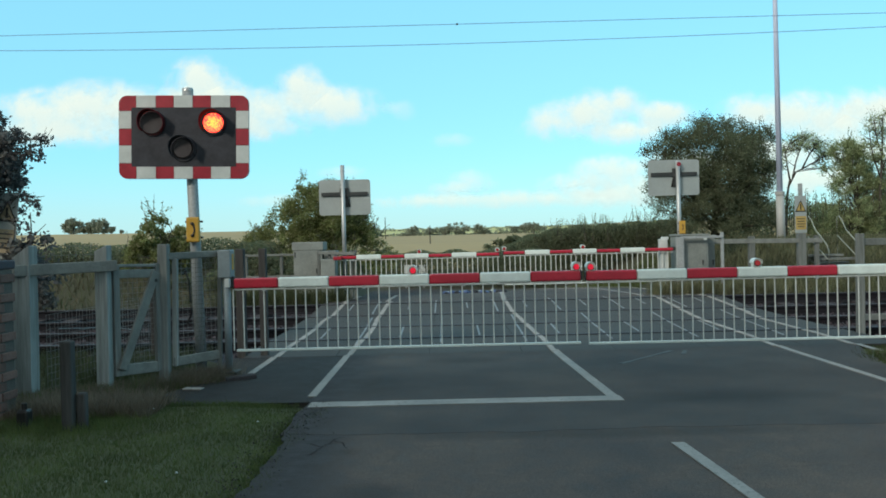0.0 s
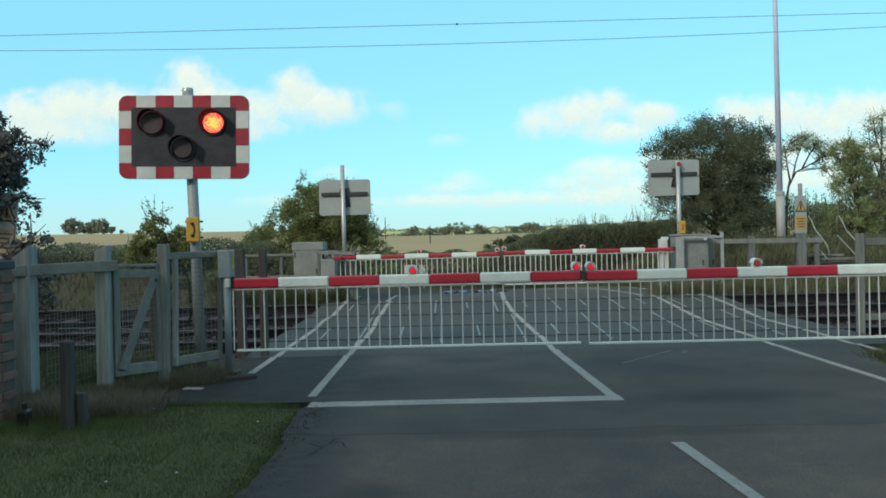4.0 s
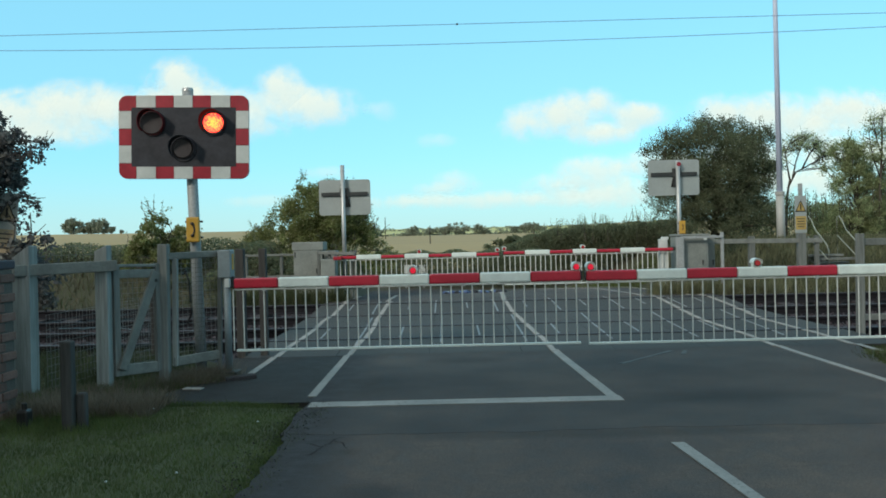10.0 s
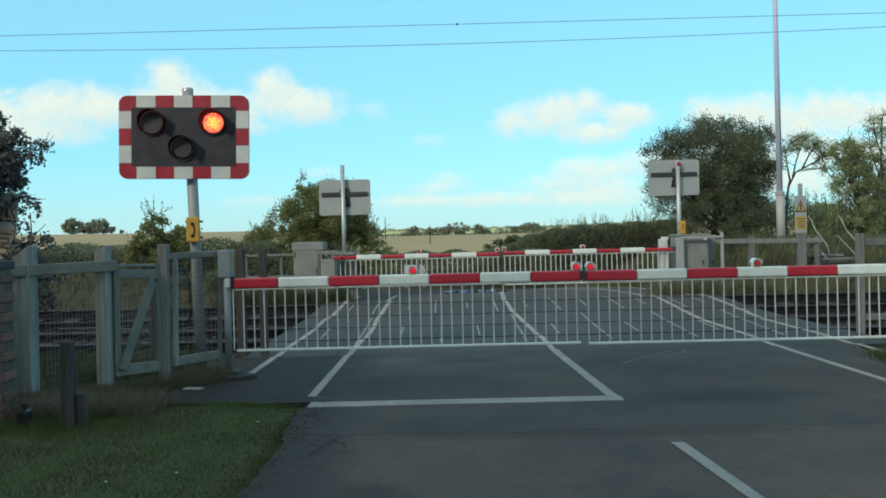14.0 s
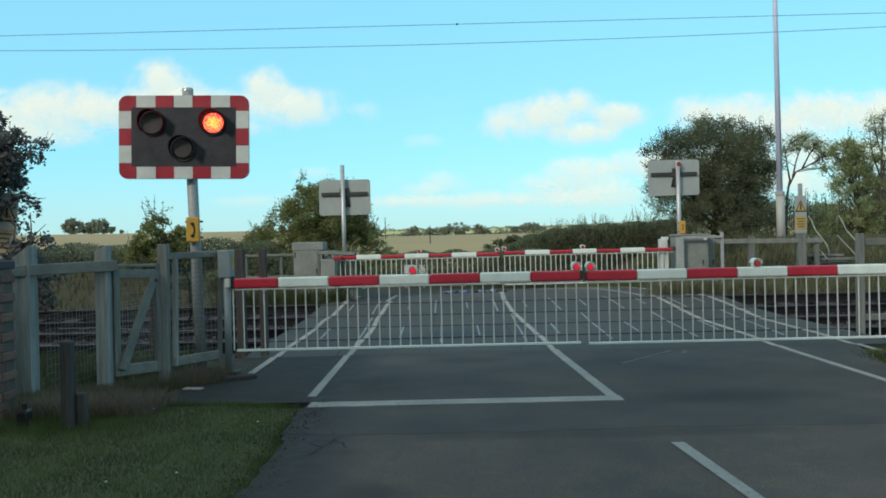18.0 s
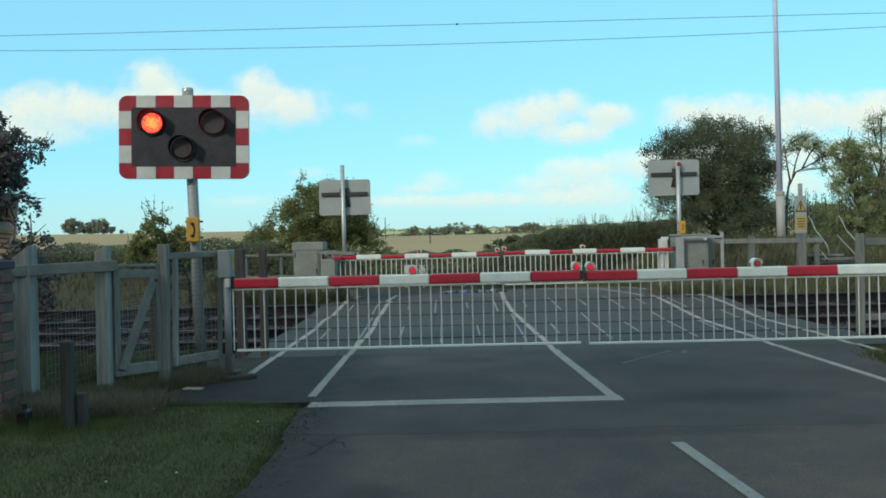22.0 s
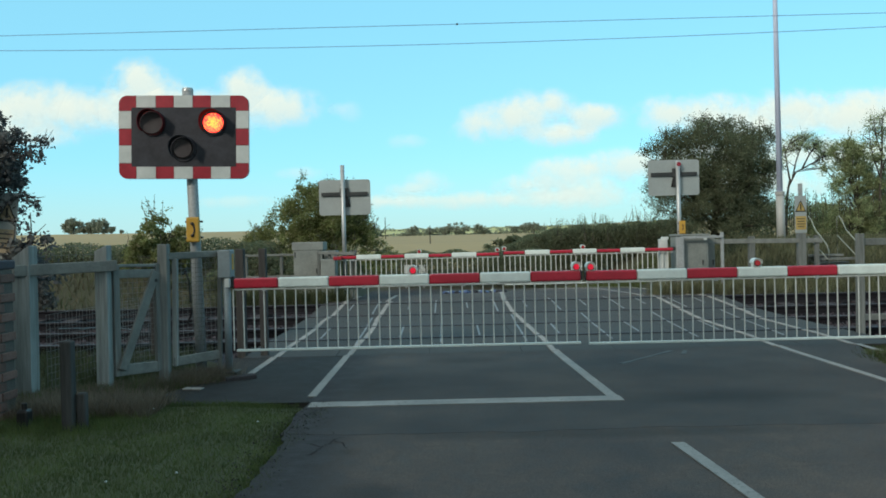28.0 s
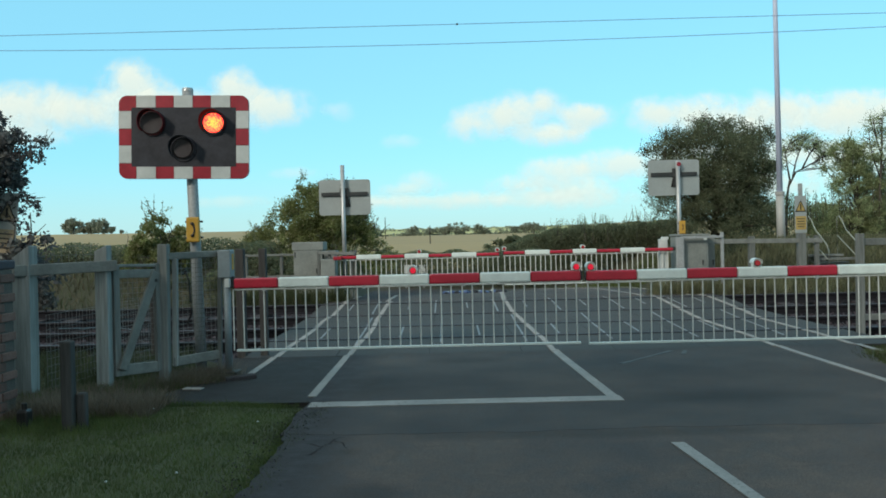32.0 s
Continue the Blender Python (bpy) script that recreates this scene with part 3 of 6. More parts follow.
# ---- railway ----
def build_tracks():
    prof = [(-0.07, -0.16), (0.07, -0.16), (0.07, -0.148), (0.01, -0.125), (0.01, -0.045), (0.036, -0.03), (0.036, 0.0), (-0.036, 0.0), (-0.036, -0.03), (-0.01, -0.045), (-0.01, -0.125), (-0.07, -0.148)]
    for y in RAILS:
        z = road_z(y) + 0.004
        rail = thing("rail", CX, y, z, "rusty steel running rail with a polished head", "rail", "rails of the two tracks")
        bm = bmesh.new()
        a = [bm.verts.new((-70, p, q)) for p, q in prof]
        b = [bm.verts.new((70, p, q)) for p, q in prof]
        n = len(prof)
        for i in range(n):
            bm.faces.new((a[i], a[(i + 1) % n], b[(i + 1) % n], b[i]))
        bmesh.ops.recalc_face_normals(bm, faces=bm.faces)
        part("web", bm, M_RAIL, rail)
        part("head", box((0, 0, 0.003), (140, 0.06, 0.012)), M_RAILHEAD, rail, "polished bright rail head")
    base = None
    for y0, y1 in (RAILS[:2], RAILS[2:]):
        yc = (y0 + y1) / 2
        zc = (road_z(y0) + road_z(y1)) / 2 + 0.004 - 0.165
        tilt = math.degrees(math.atan2(road_z(y1) - road_z(y0), y1 - y0))
        for k in range(-34, 35):
            x = k * 0.7
            if -3.3 < x < 6.0:
                continue
            m = pose(x, yc, zc - 0.05, tilt)
            if base is None:
                base = solid("sleeper", box((0, 0, 0), (0.25, 2.5, 0.14), 0.02), M_SLEEPER, "dirty dark sleeper half sunk in ballast", "sleeper", "sleepers under the two tracks", at=m)
            else:
                copy_thing(base, m)
    # loose stones
    rng = np.random.default_rng(4)
    n = 5200
    side = rng.random(n) < 0.5
    x = np.where(side, -2.55 - rng.gamma(1.6, 2.6, n), 5.35 + rng.gamma(1.6, 2.2, n))
    y = rng.uniform(9.7, 16.7, n)
    tet = np.array([(1, 0, -0.5), (-0.6, 0.85, -0.4), (-0.5, -0.9, -0.5), (0.1, 0.1, 0.7)])
    tri = [(0, 1, 3), (1, 2, 3), (2, 0, 3), (0, 2, 1)]
    out = []
    for i in range(n):
        q = Euler(rng.uniform(0, 6.28, 3)).to_matrix()
        r = rng.uniform(0.025, 0.05)
        z = ground_z(x[i], y[i]) + 0.02
        p = np.array([q @ Vector(v * r) for v in tet]) + (x[i], y[i], z)
        out += [p[list(t)] for t in tri]
    tagged(quads("ballast_stones", np.array(out), M_STONE), "loose dark grey ballast stones beside the tracks", "ballast", kind="stuff")


build_tracks()


# ---- barriers ----
def hooded_light(parent, x, z, turned=0.0, lit=True):
    """A small white-cased red lamp on the boom."""
    lamp = part("boom_light", box((x, 0, z - 0.02), (0.084, 0.07, 0.042), 0.005, rod((x, -0.035, z), (x, 0.035, z), 0.042, seg=20)), M_BOOMWHITE, parent, "white arched boom lamp with red lenses")
    m = M_BOOMLIGHT if lit else M_FARLIGHT
    part("lens", rod((x + turned, -0.046, z - 0.004), (x + turned, -0.035, z - 0.004), 0.026, 0.03, seg=18), m, lamp, "red lens")
    part("lens", rod((x, 0.035, z), (x, 0.046, z), 0.033, 0.029, seg=18), m, lamp, "red lens")
    bm = bmesh.new()
    ring = []
    for k in range(11):
        a = radians(-10 + 20 * k)
        ring.append([bm.verts.new((x + r * math.cos(a), yy, z + r * math.sin(a))) for r, yy in ((0.043, -0.055), (0.043, 0.055), (0.047, 0.055), (0.047, -0.055))])
    for p, q in zip(ring, ring[1:]):
        for k in range(4):
            bm.faces.new((p[k], p[(k + 1) % 4], q[(k + 1) % 4], q[k]))
    bmesh.ops.recalc_face_normals(bm, faces=bm.faces)
    part("hood", bm, M_BOOMWHITE, lamp, "white half-round hood")
    part("foot", box((x, 0, z - 0.05), (0.045, 0.05, 0.035), 0.006), M_DARKMETAL, lamp)


def barrier(x0, x1, y, zb, edges, first_red, lights, label, half=0.051, skirt_bottom=0.26, ground=0.0, group="", near=True):
    """A lowered boom from its pivot at x0 to its tip at x1, with bands, a hanging skirt of bars, and lights."""
    sgn = 1 if x1 > x0 else -1
    b = thing("barrier", x0 - sgn * 0.07, y, ground, label, "barrier", group)
    ox = x0 - sgn * 0.07
    zb = zb - ground
    sb = skirt_bottom - ground
    for k, (a, c) in enumerate(zip(edges, edges[1:])):
        red = (k % 2 == 0) == first_red
        bm = box(((a + c) / 2 - ox, 0, zb), (abs(c - a) - 0.003, 0.07, 2 * half * (1 if near or not red else 0.66)), 0.016)
        part("band", bm, M_RED if red else M_BOOMWHITE, b, "red reflective band" if red else "white reflective band")
    lo, hi = min(x0, x1), max(x0, x1)
    part("boom_tip", box((x1 - ox + sgn * 0.006, 0, zb), (0.014, 0.06, 2 * half - 0.01), 0.003), M_DARKMETAL, b)
    part("top_rail", box(((lo + hi) / 2 - ox, 0, zb - half - 0.012), (hi - lo, 0.03, 0.014), 0.003), M_BAR, b)
    part("bottom_rail", box(((lo + hi) / 2 - ox, 0, sb), (hi - lo - 0.03, 0.035, 0.022), 0.004), M_BOOMWHITE, b, "white bottom rail of the skirt")
    first_bar, pitch = (lo - 0.013, 0.1041) if near and sgn > 0 else (lo + (0.02 if near else 0.03), 0.1037)
    n = int((hi - 0.03 - first_bar) / pitch)
    me = None
    for k in range(n + 1):
        x = first_bar + k * pitch - ox
        if me is None:
            first = part("bar", rod((0, 0, sb), (0, 0, zb - half - 0.01), 0.0066 if near else 0.009, seg=8), M_BAR, b)
            me = first.data
        else:
            first = new("bar", me)
            first.parent = b
        first.location = (x, 0, 0)
        first.rotation_euler = (radians(random.uniform(-0.5, 0.5)), radians(random.uniform(-0.4, 0.4)), 0)
    for k in range(int((hi - lo) / 1.0)):
        part("hanger", box((lo - ox + 0.3 + k, 0, zb - half - 0.01), (0.03, 0.05, 0.04), 0.004), M_GALV, b)
    for x in lights:
        hooded_light(b, x - ox, zb + half + 0.041, 0.0, near and x < 3)
    return b, ox


def build_barriers():
    g = "pair of near barriers"
    e = [-2.135, -1.69, -1.185, -0.68, -0.18, 0.325, 0.83, 1.33]
    b, ox = barrier(-2.135, 1.335, 8.15, 0.932, e, True, (-0.34, 1.287), "lowered red and white barrier boom with hanging skirt bars", group=g)
    part("pedestal_post", rod((0, 0, 0), (0, 0, 1.0), 0.036, seg=16), M_MACHINE, b, "blue-grey steel post", smooth=True)
    part("housing", box((-0.01, 0.02, 1.13), (0.13, 0.16, 0.28), 0.012), M_MACHINE, b, "blue-grey pivot housing")
    part("pivot", box((0.02, -0.05, 0.94), (0.05, 0.06, 0.09), 0.008), M_WHITE, b, "white pivot bracket")
    part("pivot_arm", box((0.05, 0, 0.945), (0.06, 0.05, 0.12), 0.01), M_DARKMETAL, b)
    part("sticker", box((0.058, 0.02, 1.15), (0.006, 0.05, 0.16)), M_YELLOW, b, "yellow label strip")
    part("base_plate", box((0, 0, 0.045), (0.2, 0.2, 0.03), 0.006), M_DARKMETAL, b)
    e = [4.88, 4.38, 3.885, 3.39, 2.89, 2.39, 1.89, 1.385]
    b, ox = barrier(4.88, 1.385, 8.15, 0.927, e, True, (1.428, 3.085), "lowered red and white barrier boom with hanging skirt bars", skirt_bottom=0.25, group=g)
    part("pedestal", box((0.1, 0.05, 0.5), (0.35, 0.4, 1.0), 0.02), M_MACHINE, b)
    part("pivot_arm", box((0.0, 0, 0.94), (0.12, 0.05, 0.12), 0.01), M_DARKMETAL, b)
    g = "pair of far barriers"
    z = road_z(16.6)
    e = [-2.2, -1.84, -1.335, -0.86, -0.37, 0.1, 0.605, 1.07]
    b, ox = barrier(-2.2, 1.075, 16.6, 1.025, e, True, (-0.557, 1.03), "lowered red and white barrier boom beyond the tracks", half=0.047, skirt_bottom=0.43, ground=z, group=g, near=False)
    part("pedestal", box((-0.14, 0.1, 0.42), (0.3, 0.4, 0.86), 0.02), M_CABINET, b, "grey barrier machine")
    part("pivot_cap", box((0.06, -0.08, 0.865), (0.17, 0.1, 0.075), 0.015), M_BORDERRED, b, "red pivot guard")
    e = [4.6, 4.03, 3.53, 3.05, 2.565, 2.095, 1.59, 1.15]
    b, ox = barrier(4.6, 1.15, 16.6, 1.042, e, True, (1.17, 2.77), "lowered red and white barrier boom beyond the tracks", half=0.047, skirt_bottom=0.4, ground=z, group=g, near=False)
    part("pedestal_post", box((-0.24, 0.12, 0.55), (0.16, 0.16, 1.1), 0.015), M_WHITE, b, "white barrier post")
    part("post_cap", box((-0.2, 0.12, 1.11), (0.14, 0.14, 0.07), 0.02), M_WHITE, b)
    part("pivot_arm", box((-0.05, 0, 0.9), (0.22, 0.05, 0.08), 0.01), M_DARKMETAL, b)


build_barriers()


# ---- flashing road signals ----
def near_signal():
    s = thing("road_signal", -2.505, 8.24, 0.0, "level crossing light signal with red and white chequered border", "traffic signal")
    part("post", rod((0, 0, -0.05), (-0.072, 0, 2.9), 0.054, seg=20), M_POST, s, "round grey steel post", smooth=True)
    part("post_cap", rod((-0.0715, 0, 2.88), (-0.0722, 0, 2.91), 0.057, 0.05, seg=20), M_GALV, s)
    board = part("backboard", rounded_plate(1.272, 0.846, 0.02, 0.085), M_WHITE, s, "dark board with rounded corners")
    board.matrix_basis = pose(-0.084, -0.11, 2.402, 0, 1.3, 0) @ Matrix.Diagonal((1.021, 1, 0.982, 1))
    part("field", box((0, -0.013, 0), (1.02, 0.006, 0.6)), M_BLACK, board, "matt black panel")
    # chequered border
    xs = [-0.636, -0.463, -0.273, -0.096, 0.088, 0.266, 0.456, 0.636]
    for zc, sg in ((0.361, 1), (-0.361, -1)):
        for k in range(7):
            a, b = xs[k], xs[k + 1]
            red = k % 2 == 0
            if k in (0, 6):
                bm = corner(a, b, sg)
            else:
                bm = box(((a + b) / 2, -0.013, zc), (b - a - 0.004, 0.007, 0.122), 0.002)
            part("border_square", bm, M_BORDERRED if red else M_WHITE, board, "red square" if red else "white square")
    zs = [-0.265, -0.085, 0.085, 0.265]
    for sx in (-0.573, 0.573):
        for k in range(3):
            a, b = zs[k], zs[k + 1]
            red = k == 1
            part("border_square", box((sx, -0.013, (a + b) / 2), (0.124, 0.007, b - a - 0.004), 0.002), M_BORDERRED if red else M_WHITE, board, "red square" if red else "white square")
    for x, z in ((-0.3, 0.14), (0.296, 0.14), (0.0, -0.12)):
        amber = z < 0
        h = part("lamp_housing", rod((x, -0.012, z), (x, -0.03, z), 0.132, 0.128, seg=28), M_BLACK, board, "black lamp housing", smooth=False)
        bm = bmesh.new()
        r, ln = 0.128, 0.12
        seg = 28
        ring = []
        for k in range(seg + 1):
            a = radians(-40 + 260 * k / seg)
            deep = ln * (0.55 + 0.45 * max(0, math.sin(a)))
            ring.append([bm.verts.new((x + rr * math.cos(a), yy, z + rr * math.sin(a))) for rr, yy in ((r, -0.04), (r, -0.04 - deep), (r - 0.006, -0.04 - deep), (r - 0.006, -0.04))])
        for p, q in zip(ring, ring[1:]):
            for k in range(4):
                bm.faces.new((p[k], p[(k + 1) % 4], q[(k + 1) % 4], q[k]))
        bmesh.ops.recalc_face_normals(bm, faces=bm.faces)
        part("hood", bm, M_BLACK if amber else M_GLOWHOOD, h, "curved dark lamp hood", smooth=True)
        if amber:
            part("lens", rod((x, -0.045, z), (x, -0.06, z), 0.1, 0.09, seg=28), M_LENS_DARK, h, "unlit dark amber lens")
        else:
            # a lens disc that turns about its upright axis, lit on one face
            bm = bmesh.new()
            rod((0, -0.012, 0), (0, -0.001, 0), 0.09, 0.098, 28, bm)
            rod((0, 0.0, 0), (0, 0.012, 0), 0.114, 0.108, 28, bm)
            for f in bm.faces:
                f.material_index = 0 if f.calc_center_median().y < 0 else 1
            lens = part("lens", bm, [M_LIT if x < 0 else M_LIT_WARM, M_LENS_DARK], board, "red lens, flashing")
            lens.location = (x, -0.046, z)
            LENSES.append(lens)
    for z in (2.2, 2.6):
        part("clamp", box((-0.06, -0.055, z), (0.3, 0.07, 0.05), 0.008), M_GALV, s)
    return s


def corner(a, b, sg):
    """A corner piece of the border, rounded outside."""
    bm = bmesh.new()
    left = a < 0
    ox, oz, r = 0.632, 0.419, 0.08
    ix, iz = 0.511, 0.3
    bx = abs(b) if left else abs(a)
    pts = [(bx + 0.002, oz)]
    for k in range(7):
        t = radians(90 - 15 * k)
        pts.append((ox - r + r * math.cos(t), oz - r + r * math.sin(t)))
    pts += [(ox, 0.267), (ix, 0.267), (ix, iz), (bx + 0.002, iz)]
    pts = [((-x if left else x), z * sg) for x, z in pts]
    f = [bm.verts.new((x, -0.0165, z)) for x, z in pts]
    g = [bm.verts.new((x, -0.0095, z)) for x, z in pts]
    bm.faces.new(f)
    bm.faces.new(list(reversed(g)))
    for i in range(len(pts)):
        j = (i + 1) % len(pts)
        bm.faces.new((f[j], f[i], g[i], g[j]))
    bmesh.ops.recalc_face_normals(bm, faces=bm.faces)
    return bm


LENSES = []
SIGNAL = near_signal()


def handset(parent, x, y, z, k=1.0):
    pts = []
    for i in range(9):
        a = radians(-65 + 130 * i / 8)
        pts.append((x - 0.03 * k + 0.05 * k * math.cos(a), y, z + 0.075 * k * math.sin(a)))
    rr = [0.016 * k, 0.018 * k, 0.01 * k, 0.009 * k, 0.009 * k, 0.009 * k, 0.01 * k, 0.018 * k, 0.016 * k]
    return part("handset_symbol", tube(pts, rr, 6), M_PLASTIC, parent, "black telephone handset symbol", smooth=True)


def phone_plate(x, y, z, w, h, label, symbol=1.0):
    p = thing("telephone_sign", x, y, z, label, "sign")
    part("plate", box((0, 0, 0), (w, 0.05, h), 0.012), M_YELLOW, p)
    part("clamp", box((0, 0.035, h * 0.32), (w * 1.35, 0.03, 0.02), 0.004), M_DARKMETAL, p)
    part("clamp", box((0, 0.035, -h * 0.32), (w * 1.35, 0.03, 0.02), 0.004), M_DARKMETAL, p)
    handset(p, 0.0, -0.028, 0.0, symbol)
    return p


phone_plate(-2.53, 8.15, 1.48, 0.13, 0.25, "yellow emergency telephone box clamped to the signal post")


def far_signal(x, y, z0, w, hgt, zc, top, bx, label, mirror):
    s = thing("road_signal", x, y, z0, label, "traffic signal", "signals beyond the crossing, seen from behind")
    part("post", rod((0, 0, 0), (-0.01, 0, top - z0), 0.045, seg=16), M_GALV, s, "round galvanised post", smooth=True)
    board = part("backboard", rounded_plate(w, hgt, 0.02, 0.06), M_BACK, s, "plain grey back of the signal board")
    board.location = (bx, 0.09, zc - z0)
    part("crossbar", box((0, -0.03, 0.07), (w * 0.9, 0.04, 0.085), 0.008), M_DARKMETAL, board, "dark mounting bar")
    part("lamp_box", box((-bx + 0.02 * mirror, -0.035, 0.1), (0.2, 0.05, 0.2), 0.02), M_DARKMETAL, board)
    part("lamp_box", box((-bx + 0.07 * mirror, -0.03, -0.06), (0.06, 0.04, 0.3), 0.01), M_DARKMETAL, board)
    part("cable", tube([(-bx - 0.06 * mirror, -0.02, 0.28), (-bx + 0.03 * mirror, -0.05, 0.12), (-bx + 0.1 * mirror, -0.04, -0.05), (-bx + 0.12 * mirror, -0.02, -0.2)], [0.02] * 4, 6), M_PLASTIC, board, smooth=True)
    return s


far_signal(-2.2, 17.6, 0.3, 1.115, 0.765, 2.31, 3.0, 0.02, "far light signal seen from its grey back", 1)
R_SIGNAL = far_signal(5.03, 17.6, 0.35, 1.105, 0.77, 2.57, 2.93, -0.08, "far light signal seen from its grey back", -1)
part("red_tag", rod((0, -0.05, 2.5), (0, -0.06, 2.5), 0.045, seg=14), M_BORDERRED, R_SIGNAL, "small red disc")
phone_plate(5.07, 17.53, 1.49, 0.13, 0.28, "small yellow telephone sign on a far post", 0.8)


# ---- cabinets ----
def cabinet(x, y, z, w, d, h, label, lid=0.04):
    c = thing("equipment_cabinet", x, y, z, label, "cabinet")
    part("body", box((0, 0, h / 2), (w, d, h), 0.015), M_CABINET, c)
    part("lid", box((0, 0, h + 0.04 - lid / 2), (w + 0.05, d + 0.05, lid), 0.012), M_CABINET, c)
    part("door", box((-w * 0.02, -d / 2 - 0.008, h * 0.48), (w * 0.86, 0.016, h * 0.84), 0.004), M_CABINET, c)
    part("handle", box((w * 0.3, -d / 2 - 0.025, h * 0.5), (0.02, 0.03, 0.1), 0.004), M_DARKMETAL, c)
    part("hinge", rod((-w * 0.44, -d / 2 - 0.018, h * 0.75), (-w * 0.44, -d / 2 - 0.018, h * 0.85), 0.01, seg=8), M_DARKMETAL, c)
    part("hinge", rod((-w * 0.44, -d / 2 - 0.018, h * 0.15), (-w * 0.44, -d / 2 - 0.018, h * 0.25), 0.01, seg=8), M_DARKMETAL, c)
    return c


cabinet(-2.87, 17.1, 0.2, 0.6, 0.5, 1.12, "pale grey steel equipment cabinet beside the far barrier", 0.17)
cabinet(-2.42, 17.05, 0.2, 0.22, 0.4, 0.93, "small grey steel barrier machine cabinet")
cabinet(5.02, 16.9, 0.22, 0.62, 0.55, 1.08, "grey steel barrier machine cabinet beside the far barrier")
cabinet(5.45, 17.15, 0.22, 0.24, 0.4, 1.05, "narrow grey steel cabinet beside a larger one")


# ---- fences ----
def post(parent, x, y, z0, z1, w, material=None, lean=0.0, d=None, cut=0.0):
    bm = box((0, 0, (z1 - z0) / 2), (w, d or w, z1 - z0), 0.008)
    if cut:
        for v in bm.verts:
            if v.co.z > (z1 - z0) * 0.8 and v.co.x < 0:
                v.co.z -= cut
    ob = part("post", bm, M_GREYPOST if material in (None, M_WOOD) else material, parent)
    ob.matrix_basis = pose(x, y, z0, 0, lean, 0)
    return ob


def board(name, parent, p, q, hgt, d, material=None):
    p, q = Vector(p), Vector(q)
    v = q - p
    turn = v.to_track_quat("X", "Z").to_matrix().to_4x4()
    return part(name, box((p + q) / 2, (v.length, d, hgt), 0.008, turn=turn), material or M_WOOD, parent)


def wire_mesh(name, parent, p, q, z0, z1, pitch, r, sag=0.0):
    """A welded wire mesh between two places, as one part."""
    bm = bmesh.new()
    p, q = Vector((*p, 0)), Vector((*q, 0))
    n = max(1, int((q - p).length / pitch))
    for k in range(n + 1):
        a = p.lerp(q, k / n)
        j = 0.006 * math.sin(k * 2.1)
        tube([(a.x + j, a.y, z0), (a.x, a.y - j, (z0 + z1) / 2), (a.x - j, a.y, z1)], [r] * 3, 3, bm)
    m = int((z1 - z0) / pitch)
    for k in range(m + 1):
        z = z0 + (z1 - z0) * k / m
        mid = p.lerp(q, 0.5)
        tube([(p.x, p.y, z), (mid.x, mid.y, z - sag * (1 - k / m)), (q.x, q.y, z)], [r] * 3, 3, bm)
    ob = part(name, bm, M_WIRE, parent, "rusty square wire mesh")
    tagged(ob, kind="stuff")
    return ob


